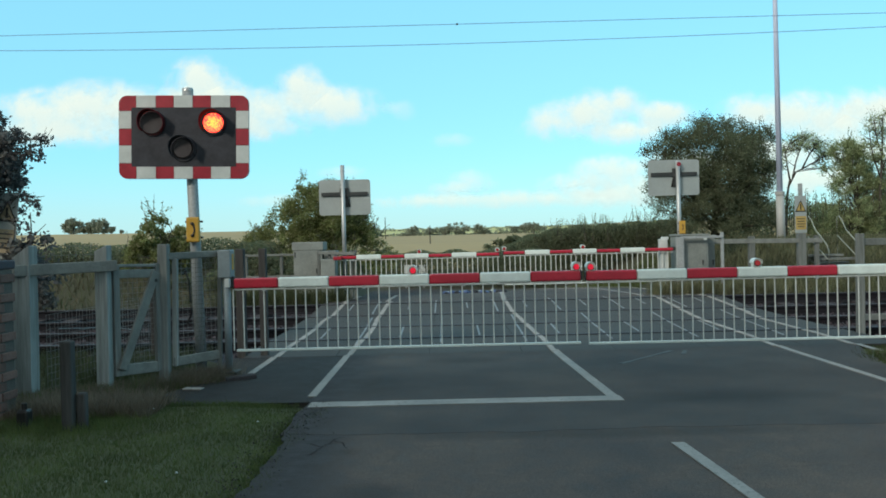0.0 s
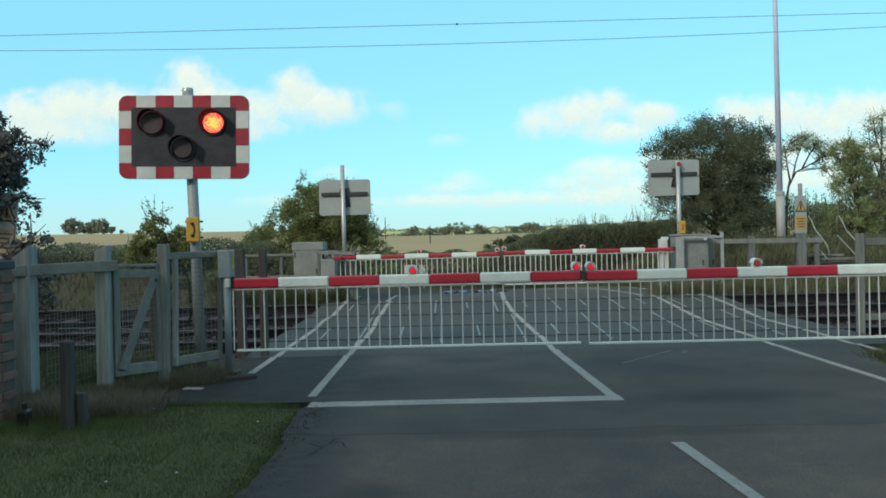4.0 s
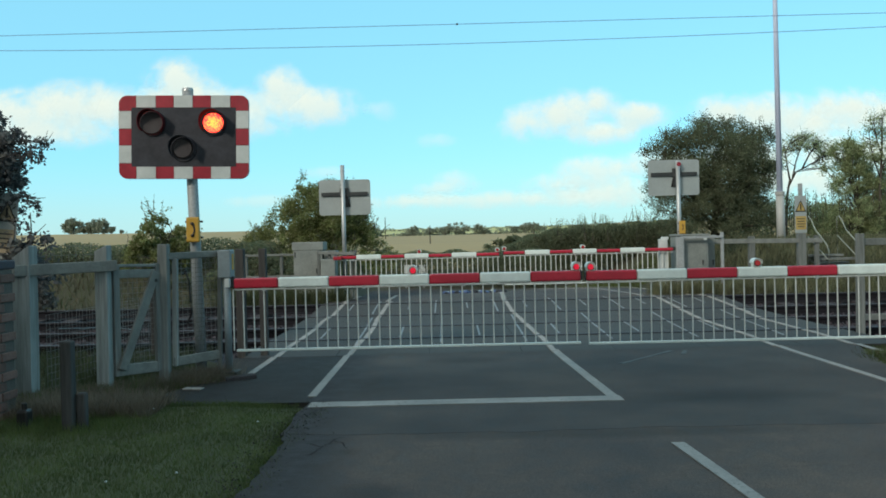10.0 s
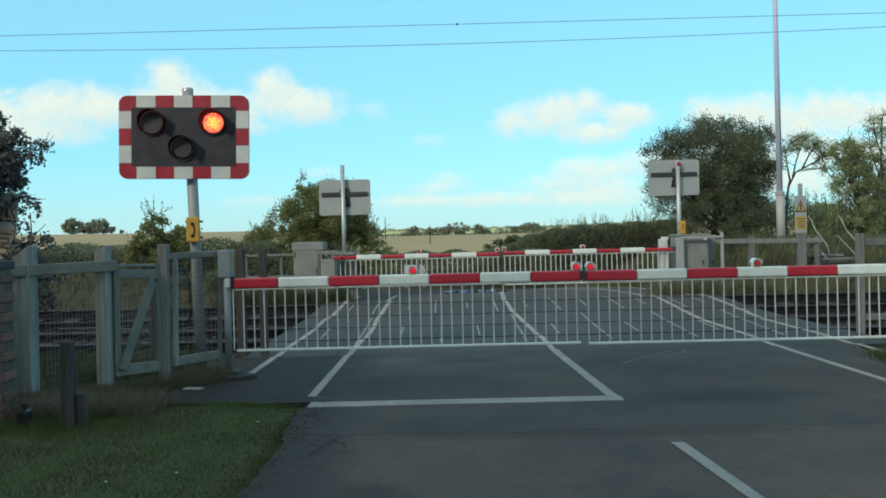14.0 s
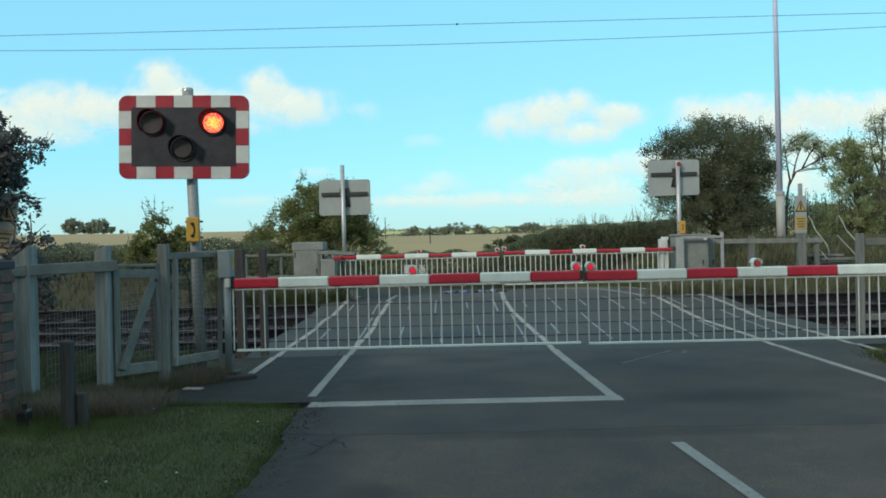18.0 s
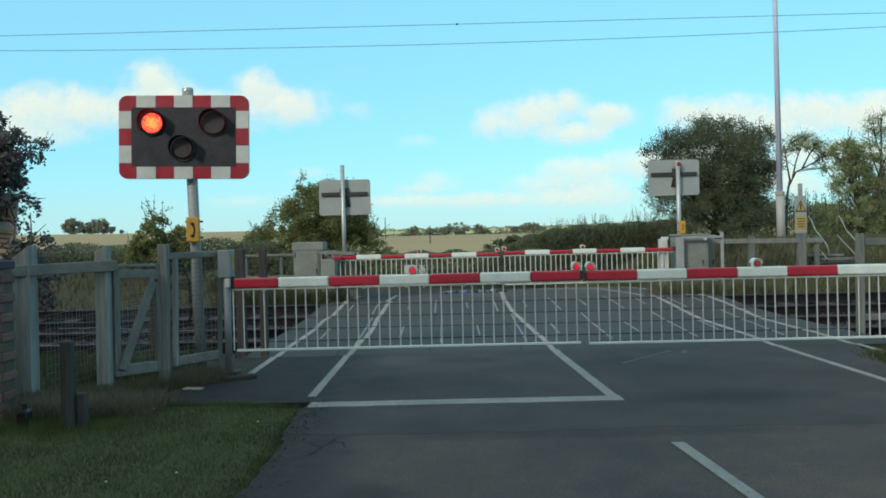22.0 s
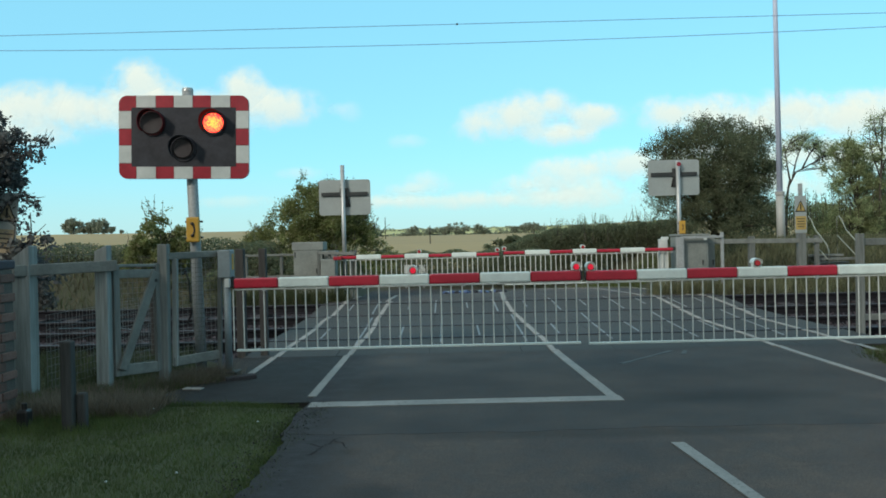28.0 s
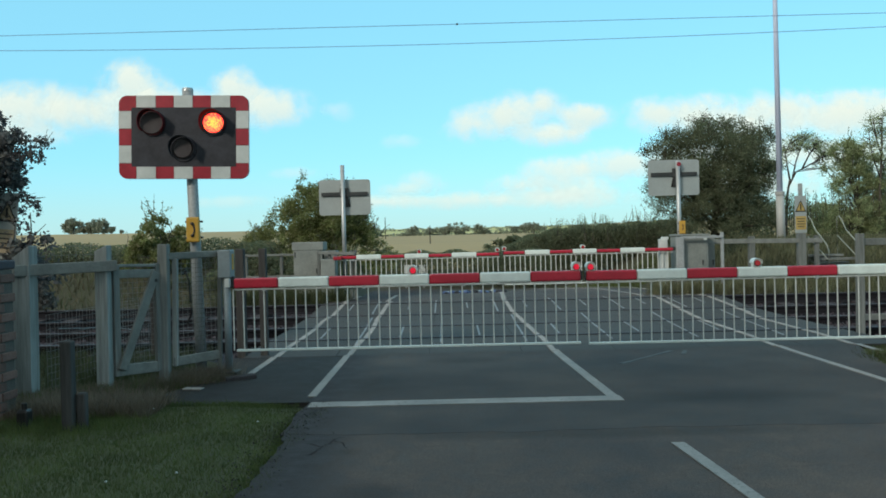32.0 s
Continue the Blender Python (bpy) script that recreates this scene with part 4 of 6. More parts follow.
def build_left_fence():
    ox, oy = -3.67, 7.02
    f = thing("fence", ox, oy, 0, "weathered grey timber fence with square wire mesh", "fence")
    L = lambda x, y, z=0.0: (x - ox, y - oy, z)
    post(f, *L(-3.655, 7.03)[:2], -0.05, 1.35, 0.15, M_PALEWOOD, 0.4, cut=0.1)
    post(f, *L(-3.115, 7.36)[:2], -0.05, 1.34, 0.115, M_PALEWOOD, 0.3, cut=0.05)
    board("rail", f, L(-3.69, 6.92, 1.135), L(-2.98, 7.35, 1.155), 0.098, 0.045)
    # the mesh below the rail runs back beside the road, the finer strip above follows the rail
    wire_mesh("mesh", f, L(-3.52, 7.12)[:2], L(-3.42, 9.35)[:2], 0.03, 0.74, 0.064, 0.0026, 0.03)
    wire_mesh("mesh", f, L(-3.6, 7.06)[:2], L(-3.15, 7.34)[:2], 1.18, 1.34, 0.055, 0.0018)
    part("stray_wire", tube([L(-3.5, 7.3, 0.6), L(-3.3, 7.9, 0.545), L(-3.15, 8.1, 0.5)], [0.003] * 3, 4), M_GALV, f, "bright loose wire")
    for x in (-3.43, -3.4):
        post(f, *L(x, 9.4 if x > -3.42 else 8.25)[:2], -0.05, 0.8, 0.06, M_DARKWOOD)
    post(f, *L(-2.725, 7.8)[:2], -0.05, 1.34, 0.095, M_GREYPOST, 0.6)
    post(f, *L(-2.645, 7.87)[:2], 0.16, 1.2, 0.052, M_PALEWOOD, 1.0)
    post(f, *L(-2.315, 8.21)[:2], -0.05, 1.2, 0.045, M_GREYPOST, 1.2)
    board("rail", f, L(-2.7, 7.8, 1.222), L(-2.29, 8.2, 1.235), 0.065, 0.045)
    board("rail", f, L(-2.66, 7.85, 0.2), L(-2.32, 8.2, 0.22), 0.09, 0.04)
    wire_mesh("mesh", f, L(-2.62, 7.9)[:2], L(-2.34, 8.19)[:2], 0.2, 1.19, 0.045, 0.0026)
    g = thing("gate", -3.03, 7.43, 0, "closed weathered timber wicket gate with diagonal brace", "gate")
    a, b = Vector((0, 0, 0)), Vector((0.265, 0.33, 0))
    for p, nm in ((a, "hinge_stile"), (b, "closing_stile")):
        part(nm, box((p.x, p.y, 0.65), (0.06, 0.05, 1.02), 0.006, turn=pose(0, 0, 0, 0, 0, 51).to_3x3().to_4x4()), M_GREYPOST, g)
    for z, h in ((1.15, 0.03), (1.075, 0.08), (0.19, 0.1)):
        board("rail", g, (a.x, a.y, z), (b.x, b.y, z - 0.01), h, 0.04)
    board("brace", g, (a.x + 0.05, a.y - 0.02, 0.2), (b.x, b.y - 0.03, 1.08), 0.085, 0.03)
    wire_mesh("mesh", g, (a.x, a.y + 0.02), (b.x, b.y + 0.02), 0.24, 1.04, 0.05, 0.0024)
    part("latch", box((b.x - 0.02, b.y - 0.05, 1.0), (0.08, 0.02, 0.03), 0.004), M_DARKMETAL, g)
    solid("hanging_cord", tube([(-2.56, 7.96, 1.07), (-2.525, 7.965, 0.97), (-2.52, 7.97, 0.8), (-2.512, 7.975, 0.66), (-2.555, 7.975, 0.555), (-2.63, 7.97, 0.54), (-2.64, 7.93, 0.62)], [0.007, 0.008, 0.011, 0.011, 0.01, 0.008, 0.006], 6), M_PLASTIC, "loose black cord hanging in a loop on the mesh", "cord", smooth=True)
    part("tie", box(L(-2.57, 7.97, 1.06), (0.06, 0.02, 0.025), 0.005, turn=pose(0, 0, 0, 0, -35, 0).to_3x3().to_4x4()), M_PLASTIC, f, "black cable tie")
    # trackside posts and rails
    f2 = thing("fence", -2.44, 9.62, 0, "dark timber fence posts beside the track", "fence")
    post(f2, 0, 0, -0.1, 1.27, 0.1, M_DARKWOOD)
    post(f2, 0.265, 0.0, -0.1, 1.27, 0.085, M_DARKWOOD)
    f3 = thing("fence", -5.0, 17.2, 0.2, "weathered grey post and rail fence beyond the track", "fence")
    board("rail", f3, (0.7, 0, 0.9), (2.0, 0, 0.9), 0.045, 0.04, M_WOOD)
    board("rail", f3, (0.7, 0, 0.45), (2.0, 0, 0.45), 0.04, 0.04, M_WOOD)
    for x in (0.75, 1.5, 1.85, 2.0):
        post(f3, x, 0.04, -0.2, 0.93, 0.06, M_WOOD)
    f4 = thing("fence", -2.62, 16.75, 0.2, "low grey timber rails around the far barrier machine", "fence")
    board("rail", f4, (0.0, -0.1, 0.93), (0.75, -0.15, 0.9), 0.06, 0.05, M_WOOD)
    for x in (0.0, 0.22, 0.66, 0.74):
        post(f4, x, -0.06, -0.2, 0.97, 0.06, M_WOOD)


build_left_fence()


def build_right_fence():
    f = thing("fence", 6.0, 17.5, 0.4, "grey timber post and rail fence on the bank", "fence")
    board("rail", f, (-0.5, 0, 0.77), (2.05, 0, 0.74), 0.1, 0.04, M_WOOD)
    for x, w, h in ((-0.42, 0.09, 0.9), (0.55, 0.12, 0.86), (1.62, 0.16, 0.9), (1.95, 0.08, 0.85)):
        post(f, x, 0.05, -0.35, h, w, M_WOOD)
    f = thing("fence", 5.3, 10.5, 0, "grey timber straining post with a rail beside the track", "fence")
    post(f, 0, 0, -0.15, 1.28, 0.085, M_WOOD, 0.4)
    board("rail", f, (0.05, 0.02, 1.17), (4.0, 0.6, 1.17), 0.09, 0.04, M_WOOD)
    board("rail", f, (0.05, 0.02, 0.2), (4.0, 0.6, 0.2), 0.08, 0.04)
    for x in (2.0, 3.9):
        post(f, x, 0.15 * x + 0.06, -0.15, 1.25, 0.1, M_WOOD)


build_right_fence()


def build_guard_rail():
    g = thing("guard_rail", 4.72, 16.52, 0.15, "pale grey steel guard rail round the far barrier machine", "rail")
    part("post", box((0, 0, 0.56), (0.15, 0.1, 1.14), 0.012), M_POST, g, "broad pale grey post")
    part("post", box((0.86, 0.02, 0.6), (0.06, 0.06, 1.22), 0.008), M_POST, g)
    part("rail", box((0.44, -0.02, 1.12), (0.86, 0.05, 0.05), 0.008), M_POST, g)
    part("clip", box((0.5, -0.055, 1.08), (0.06, 0.03, 0.04), 0.006), M_WHITE, g, "small white clip")


build_guard_rail()


def build_steps():
    s = thing("access_steps", 8.22, 17.4, 0.3, "white tubular handrails on timber steps up the bank", "steps")
    down = [(0, 0.8, 0.3), (0, 0.8, 1.34), (0.02, 0.76, 1.37), (0.04, 0.68, 1.3), (0.05, 0.5, 1.06), (0.07, 0.2, 0.86), (0.09, 0.05, 0.73), (0.1, 0.0, 0.6), (0.1, 0.0, 0.0)]
    for x in (-0.18, 0.485):
        part("handrail", tube([(x + a, b, c) for a, b, c in down], [0.0115] * len(down), 8), M_TUBE, s, "pale painted tube", smooth=True)
        part("mid_rail", tube([(x, 0.78, 0.93), (x + 0.06, 0.2, 0.56), (x + 0.09, 0.02, 0.42)], [0.0095] * 3, 8), M_TUBE, s, smooth=True)
    part("beam", box((0.2, 0.3, 0.43), (0.85, 0.06, 0.06), 0.008), M_WOOD, s)
    for k in range(4):
        part("tread", box((0.2, 0.1 + 0.22 * k, 0.02 + 0.16 * k), (0.7, 0.25, 0.05), 0.008), M_WOOD, s)
        part("riser", box((0.2, 0.2 + 0.22 * k, -0.06 + 0.16 * k), (0.7, 0.03, 0.14), 0.005), M_WOOD, s)


build_steps()


def warning_sign(x, y, z0, zbottom, w, label, top, tilt=0.0, rz=0.0, posts=M_POST, plate=None, yellow=None):
    """White plate with a black-edged yellow triangle over a yellow panel with bars of small writing."""
    s = thing("warning_sign", x, y, z0, label, "sign", rz=rz)
    h = w * 3.2
    part("post", box((0.02, 0.05, (top - z0) / 2), (w * 0.3, w * 0.3, top - z0), 0.008), posts, s)
    p = part("plate", box((0, 0, 0), (w, 0.012, h), 0.004), plate or M_WHITE, s, "white plate")
    p.matrix_basis = pose(0, 0, zbottom - z0 + h / 2, 0, tilt, 0)
    for k, (sz, m, yy) in enumerate(((0.48, M_PLASTIC, -0.008), (0.36, yellow or M_SIGNYELLOW, -0.011))):
        bm = bmesh.new()
        c = h * 0.2
        tri = [(-w * sz, c - w * sz * 0.9), (w * sz, c - w * sz * 0.9), (0, c + w * sz * 1.25)]
        f = [bm.verts.new((a, yy, b)) for a, b in tri]
        g = [bm.verts.new((a, yy + 0.004, b)) for a, b in tri]
        bm.faces.new(f)
        bm.faces.new(list(reversed(g)))
        for i in range(3):
            j = (i + 1) % 3
            bm.faces.new((f[j], f[i], g[i], g[j]))
        part("triangle", bm, m, p, "black triangle border" if k == 0 else "yellow triangle")
    part("symbol", box((0, -0.014, h * 0.2), (w * 0.1, 0.004, w * 0.5), 0.001), M_PLASTIC, p)
    part("text_panel", box((0, -0.008, -h * 0.23), (w * 0.9, 0.006, h * 0.36), 0.001), yellow or M_SIGNYELLOW, p, "yellow panel")
    for k in range(4):
        part("writing_bar", box((0, -0.0125, -h * (0.12 + 0.07 * k)), (w * (0.7 - 0.1 * (k % 2)), 0.003, h * 0.022)), M_DARKWOOD, p)
    return s


warning_sign(8.25, 19.0, 0.7, 1.31, 0.27, "yellow and grey warning sign on a post beyond the track", 2.46, plate=M_BACK)
warning_sign(-4.86, 9.0, -0.1, 1.22, 0.23, "shade-dimmed beige warning sign half hidden by leaves", 1.95, 6, plate=M_BACK, yellow=M_SHADESIGN)


# ---- mast and cables ----
def build_mast():
    z = ground_z(8.82, 21.5)
    m = thing("radio_mast", 8.82, 21.5, z, "tall slender grey steel mast with a thicker base", "mast")
    part("base_tube", rod((0, 0, -0.2), (-0.02, 0, 1.37), 0.115, 0.105, seg=20), M_MAST, m, "wider pale lower tube", smooth=True)
    part("collar", rod((-0.02, 0, 1.31), (-0.02, 0, 1.4), 0.125, seg=20), M_MAST, m)
    part("upper_tube", rod((-0.02, 0, 1.37), (-0.08, 0, 12.0), 0.075, 0.04, seg=20), M_MASTTOP, m, "pale lilac-grey upper tube", smooth=True)
    part("hatch", box((0.1, -0.05, 0.6), (0.06, 0.05, 0.2), 0.01), M_DARKMETAL, m)


build_mast()


def build_cables():
    for z, dz, bow in ((5.02, 0.011, 0.00005), (4.685, 0.02, 0.0016)):
        pts = []
        for k in range(41):
            x = -26 + 1.3 * k
            pts.append((x, 14.0, z + dz * x / 8 + bow * x * x))
        solid("overhead_cable", tube(pts, [0.005] * 41, 5), M_CABLE, "thin dark overhead cable crossing above the road", "cable", smooth=True)
    solid("cable_clip", box((0.27, 14.0, 5.02), (0.035, 0.03, 0.03), 0.006), M_DARKMETAL, "small dark clip on an overhead cable", "clip")


build_cables()


# ---- brick wall and small things on the near verge ----
def build_brick_wall():
    w = thing("brick_wall", -3.43, 6.2, 0, "end of a low old red brick wall with dark coping", "wall", rz=0)
    part("core", box((-0.745, 0.125, 0.56), (1.47, 0.22, 1.2)), M_MORTAR, w, "mortar")
    br = mesh_of("brick", box((0, 0, 0), (0.212, 0.1, 0.064), 0.006), M_BRICK)
    hb = mesh_of("brick", box((0, 0, 0), (0.1, 0.1, 0.064), 0.006), M_BRICK)
    for r in range(15):
        z = 0.0 + 0.076 * r + 0.03
        for k in range(7):
            o = new("brick", br)
            o.parent = w
            o.location = (-0.112 - 0.225 * k - (0.11 if r % 2 else 0), 0.05 + random.uniform(-0.004, 0.004), z)
        o = new("brick", hb if r % 2 else br)
        o.parent = w
        o.location = (-0.052, 0.05, z) if r % 2 else (-0.045, 0.14, z)
        if r % 2 == 0:
            o.rotation_euler = (0, 0, math.pi / 2)
    for k in range(4):
        part("coping_stone", box((-0.2 - 0.4 * k, 0.12, 1.2), (0.39, 0.32, 0.07), 0.012), M_COPING, w)


build_brick_wall()


def build_small_things():
    s = thing("stub_post", -2.75, 5.86, 0, "short rotten dark timber stub post in long grass", "post")
    part("stump", box((0, 0, 0.32), (0.085, 0.085, 0.66), 0.015), M_DARKWOOD, s)
    part("broken_stump", box((0.085, 0.03, 0.12), (0.07, 0.06, 0.3), 0.015), M_DARKWOOD, s)
    b = thing("black_container", -3.12, 5.95, 0.0, "small black plastic container in the grass", "container")
    part("body", box((0, 0, 0.07), (0.09, 0.09, 0.15), 0.02), M_PLASTIC, b)
    part("neck", rod((0, 0, 0.14), (0, 0, 0.19), 0.02, seg=10), M_PLASTIC, b)
    solid("paper_scrap", box((0, 0, 0), (0.17, 0.1, 0.012), 0.003), M_PAINT, "pale flat scrap lying on the tarmac edge", "litter", at=pose(-2.35, 7.45, 0.008, 0, 1, -8))
    solid("concrete_slab", box((0, 0, 0), (0.3, 0.12, 0.04), 0.008), M_SLEEPER, "thin weathered concrete slab beside the barrier post", "slab", at=pose(-2.06, 8.0, 0.012, 0, -1, 30))


build_small_things()


def more_small_things():
    # bend marker board seen through the far barrier
    b = thing("marker_board", -1.1, 27.75, -0.3, "low white marker board on two posts at the road's bend", "sign")
    part("panel", box((0, 0, 0.69), (0.72, 0.03, 0.29), 0.006), M_WHITE, b)
    part("panel_stripe", box((0.05, -0.018, 0.69), (0.16, 0.006, 0.28), 0.002), M_BLACK, b, "dark stripe")
    for x in (-0.3, 0.3):
        part("post", box((x, 0.04, 0.3), (0.06, 0.05, 0.75), 0.006), M_POST, b)
    # crumpled folds on the road behind the far barrier, added for a blue-white reflection
    rng = np.random.default_rng(31)
    s = thing("plastic_sheeting", 0.65, 19.75, road_z(19.75), "crumpled blue and white folds standing in for a reflection", "sheeting")
    for k in range(22):
        x, y = -0.72 + 0.068 * k + rng.uniform(-0.03, 0.03), rng.uniform(-0.12, 0.12)
        w, d, h = rng.uniform(0.05, 0.11), rng.uniform(0.06, 0.12), rng.uniform(0.025, 0.06)
        bm = bmesh.new()
        bmesh.ops.create_icosphere(bm, subdivisions=2, radius=1.0)
        for v in bm.verts:
            n = 1 + 0.5 * noise.noise(v.co * 2.6 + Vector((k * 3.1, 0, 0)))
            v.co = Vector((v.co.x * w * n + x, v.co.y * d * n + y, max(0.0, v.co.z * h * n + 0.012)))
        part("fold", bm, (M_BLUE, M_BLACK, M_BACK, M_BLUE, M_BLACK)[k % 5], s)
    # grit and faint pale lines on the carriageway
    grit = np.random.default_rng(61)
    n = 900
    gy = grit.uniform(3.4, 6.75, n)
    gx = -1.16 + grit.normal(size=n) * 0.09 + 0.05 * np.sin(gy * 2.3)
    c = np.stack([gx, gy, np.full(n, 0.006)], 1)
    tagged(quads("edge_grit", leaves(c, 0.007, grit, 0.6), M_OLDROAD), "loose grit and crumbs along the broken road edge", "grit", kind="stuff")
    for p, q in (((1.77, 8.4), (2.62, 9.38)), ((2.58, 8.98), (2.71, 9.34))):
        v = Vector((q[0] - p[0], q[1] - p[1], 0))
        solid("pale_mark", box(((p[0] + q[0]) / 2, (p[1] + q[1]) / 2, 0.0), (v.length, 0.05, 0.006), turn=v.to_track_quat("X", "Z").to_matrix().to_4x4()), M_PALEMARK, "faint pale line on the asphalt", "road marking", kind="structure")
    # a branching crack where the old surface meets the newer one
    rng = np.random.default_rng(14)
    for way in ([(-0.9, 5.02), (-0.84, 5.12), (-0.83, 5.24), (-0.79, 5.3), (-0.77, 5.44), (-0.71, 5.49)], [(-0.83, 5.22), (-0.9, 5.3), (-0.97, 5.33)], [(-0.78, 5.4), (-0.7, 5.3), (-0.66, 5.12)]):
        bm = bmesh.new()
        rows = []
        for (x0, y0), (x1, y1) in zip(way, way[1:]):
            d = Vector((y0 - y1, x1 - x0, 0)).normalized()
            for q in (0.0, 0.25, 0.5, 0.75):
                c = Vector((x0 + (x1 - x0) * q, y0 + (y1 - y0) * q, 0.0015)) + d * rng.normal() * 0.008
                w = rng.uniform(0.002, 0.006)
                rows.append((bm.verts.new(c - d * w), bm.verts.new(c + d * w)))
        for a, b in zip(rows, rows[1:]):
            bm.faces.new((a[0], b[0], b[1], a[1]))
        bmesh.ops.recalc_face_normals(bm, faces=bm.faces)
        solid("road_crack", bm, M_CRACKFILL, "dark jagged crack in the old asphalt", "crack", kind="structure")
    for x, y in ((-1.545, 4.56), (-1.85, 4.34), (-2.3, 6.3), (-1.4, 5.9)):
        d = thing("daisy", x, y, ground_z(x, y), "tiny white daisy in the verge grass", "flower", "daisies in the verge")
        part("stem", rod((0, 0, -0.01), (0, 0, 0.05), 0.0012, seg=5), M_BLADE, d)
        part("head", rod((0, 0, 0.05), (0, 0, 0.056), 0.008, 0.006, seg=9), M_WHITE, d)


more_small_things()


def build_shade_cottage():
    """An unseen house added behind the camera to cast shade over the near verge and road."""
    c = thing("cottage", -11.9, -2.2, 0, "unseen red brick shade caster with a slate roof behind the verge", "house")
    part("wall", box((0, 0, 3.2), (13.0, 6.0, 6.4), 0.02), M_BRICK, c)
    for s in (-1, 1):
        bm = box((0, s * 1.6, 7.5), (13.5, 4.2, 0.2), 0.02, turn=pose(0, 0, 0, -s * 36.0).to_3x3().to_4x4())
        part("roof_slope", bm, M_ROOF, c, "grey slate slope")
    part("chimney", box((4.0, 0, 9.1), (0.9, 0.8, 1.8), 0.02), M_BRICK, c)


build_shade_cottage()


# ---- trees, hedges and grass ----
def crown_points(blobs, n, rng, shell=0.55, lobes=None):
    """Leaf places on many small rounded lobes, which sit in and on a set of ellipsoids (x, y, z, rx, ry, rz)."""
    nl = lobes or max(70, n // 150)
    vol = np.array([b[3] * b[4] * b[5] for b in blobs]) ** 0.7
    b = np.array(blobs)[rng.choice(len(blobs), nl, p=vol / vol.sum())]
    d = rng.normal(size=(nl, 3))
    d /= np.linalg.norm(d, axis=1)[:, None]
    r = np.where(rng.random(nl) < shell, rng.uniform(0.8, 1.05, nl), rng.random(nl) ** 0.5 * 0.9)
    c = b[:, :3] + d * r[:, None] * b[:, 3:]
    size = rng.uniform(0.12, 0.3, nl) * np.cbrt(b[:, 3] * b[:, 4] * b[:, 5])
    k = rng.choice(nl, n, p=size ** 2 / (size ** 2).sum())
    e = rng.normal(size=(n, 3))
    e[:, 2] += 0.5
    e /= np.linalg.norm(e, axis=1)[:, None]
    out = c[k] + e * (size[k] * rng.uniform(0.3, 1.15, n))[:, None] * (1.0, 1.0, 0.8)
    return c, out


def tree(name, x, y, z, blobs, n, leaf, material, rng_seed, label, trunk=0.12, limbs=14, clump=0.16, shell=0.6, bark=None, sprigs=0, stems=1, category="tree", reach=1.0):
    """A tapered trunk, limbs that reach into the crown, and a crown of many separate leaves. Blobs are relative to the base."""
    rng = np.random.default_rng(rng_seed)
    t = thing(name, x, y, z, label, category)
    top = max(b[2] for b in blobs)
    c, pts = crown_points(blobs, n, rng, shell)
    pts = pts + rng.normal(size=pts.shape) * clump * 0.35
    crown = quads("crown", leaves(pts, leaf, rng), material, t)
    bark = bark or M_BARK
    for k in range(stems):
        ox, oy = (rng.uniform(-0.4, 0.4), rng.uniform(-0.2, 0.2)) if stems > 1 else (0, 0)
        a = (ox, oy, -0.15)
        e = (ox * 1.4 + rng.uniform(-0.1, 0.1), oy + rng.uniform(-0.1, 0.1), top * 0.75)
        m = tuple((p + q) / 2 + rng.uniform(-0.12, 0.12) for p, q in zip(a, e))
        part("trunk", tube([a, m, e], [trunk, trunk * 0.75, trunk * 0.3], 9), bark, t, smooth=True)
    far = c[np.argsort(-np.linalg.norm(c - np.array([0, 0, top * 0.5]), axis=1))]
    for k in range(limbs):
        q = Vector(far[int(k * len(far) * 0.6 / limbs)])
        s = Vector((0, 0, min(q.z * 0.55, top * 0.6) * rng.uniform(0.6, 1.0)))
        mid = (s + q) / 2 + Vector(rng.normal(size=3) * 0.1) + Vector((0, 0, 0.08))
        part("limb", tube([s, mid, q], [trunk * 0.4, trunk * 0.22, 0.006], 5), bark, t, smooth=True)
    if sprigs:
        bm = bmesh.new()
        lv = []
        outer = far[:max(8, len(far) * 2 // 5)]
        outer = outer[outer[:, 2] > np.median(c[:, 2]) * 0.7] if len(outer) > 12 else outer
        for k in range(sprigs):
            q = outer[rng.integers(0, len(outer))]
            up = np.array([rng.normal() * 0.35, rng.normal() * 0.3, rng.uniform(0.3, 1.0)])
            ln = rng.uniform(0.25, 0.75) * (0.6 + clump * 2) * reach
            q = q + up * 0.1
            e = q + up * ln
            tube([tuple(q), tuple((q + e) / 2 + rng.normal(size=3) * 0.03), tuple(e)], [0.008, 0.006, 0.003], 4, bm)
            s = rng.random((11, 1)) * 0.95
            lv.append(q + (e - q) * s + rng.normal(size=(11, 3)) * 0.035)
        tagged(part("brushwood", bm, bark, t), kind="stuff")
        quads("sprig_leaves", leaves(np.concatenate(lv), leaf * 0.9, rng), material, t)
    return t


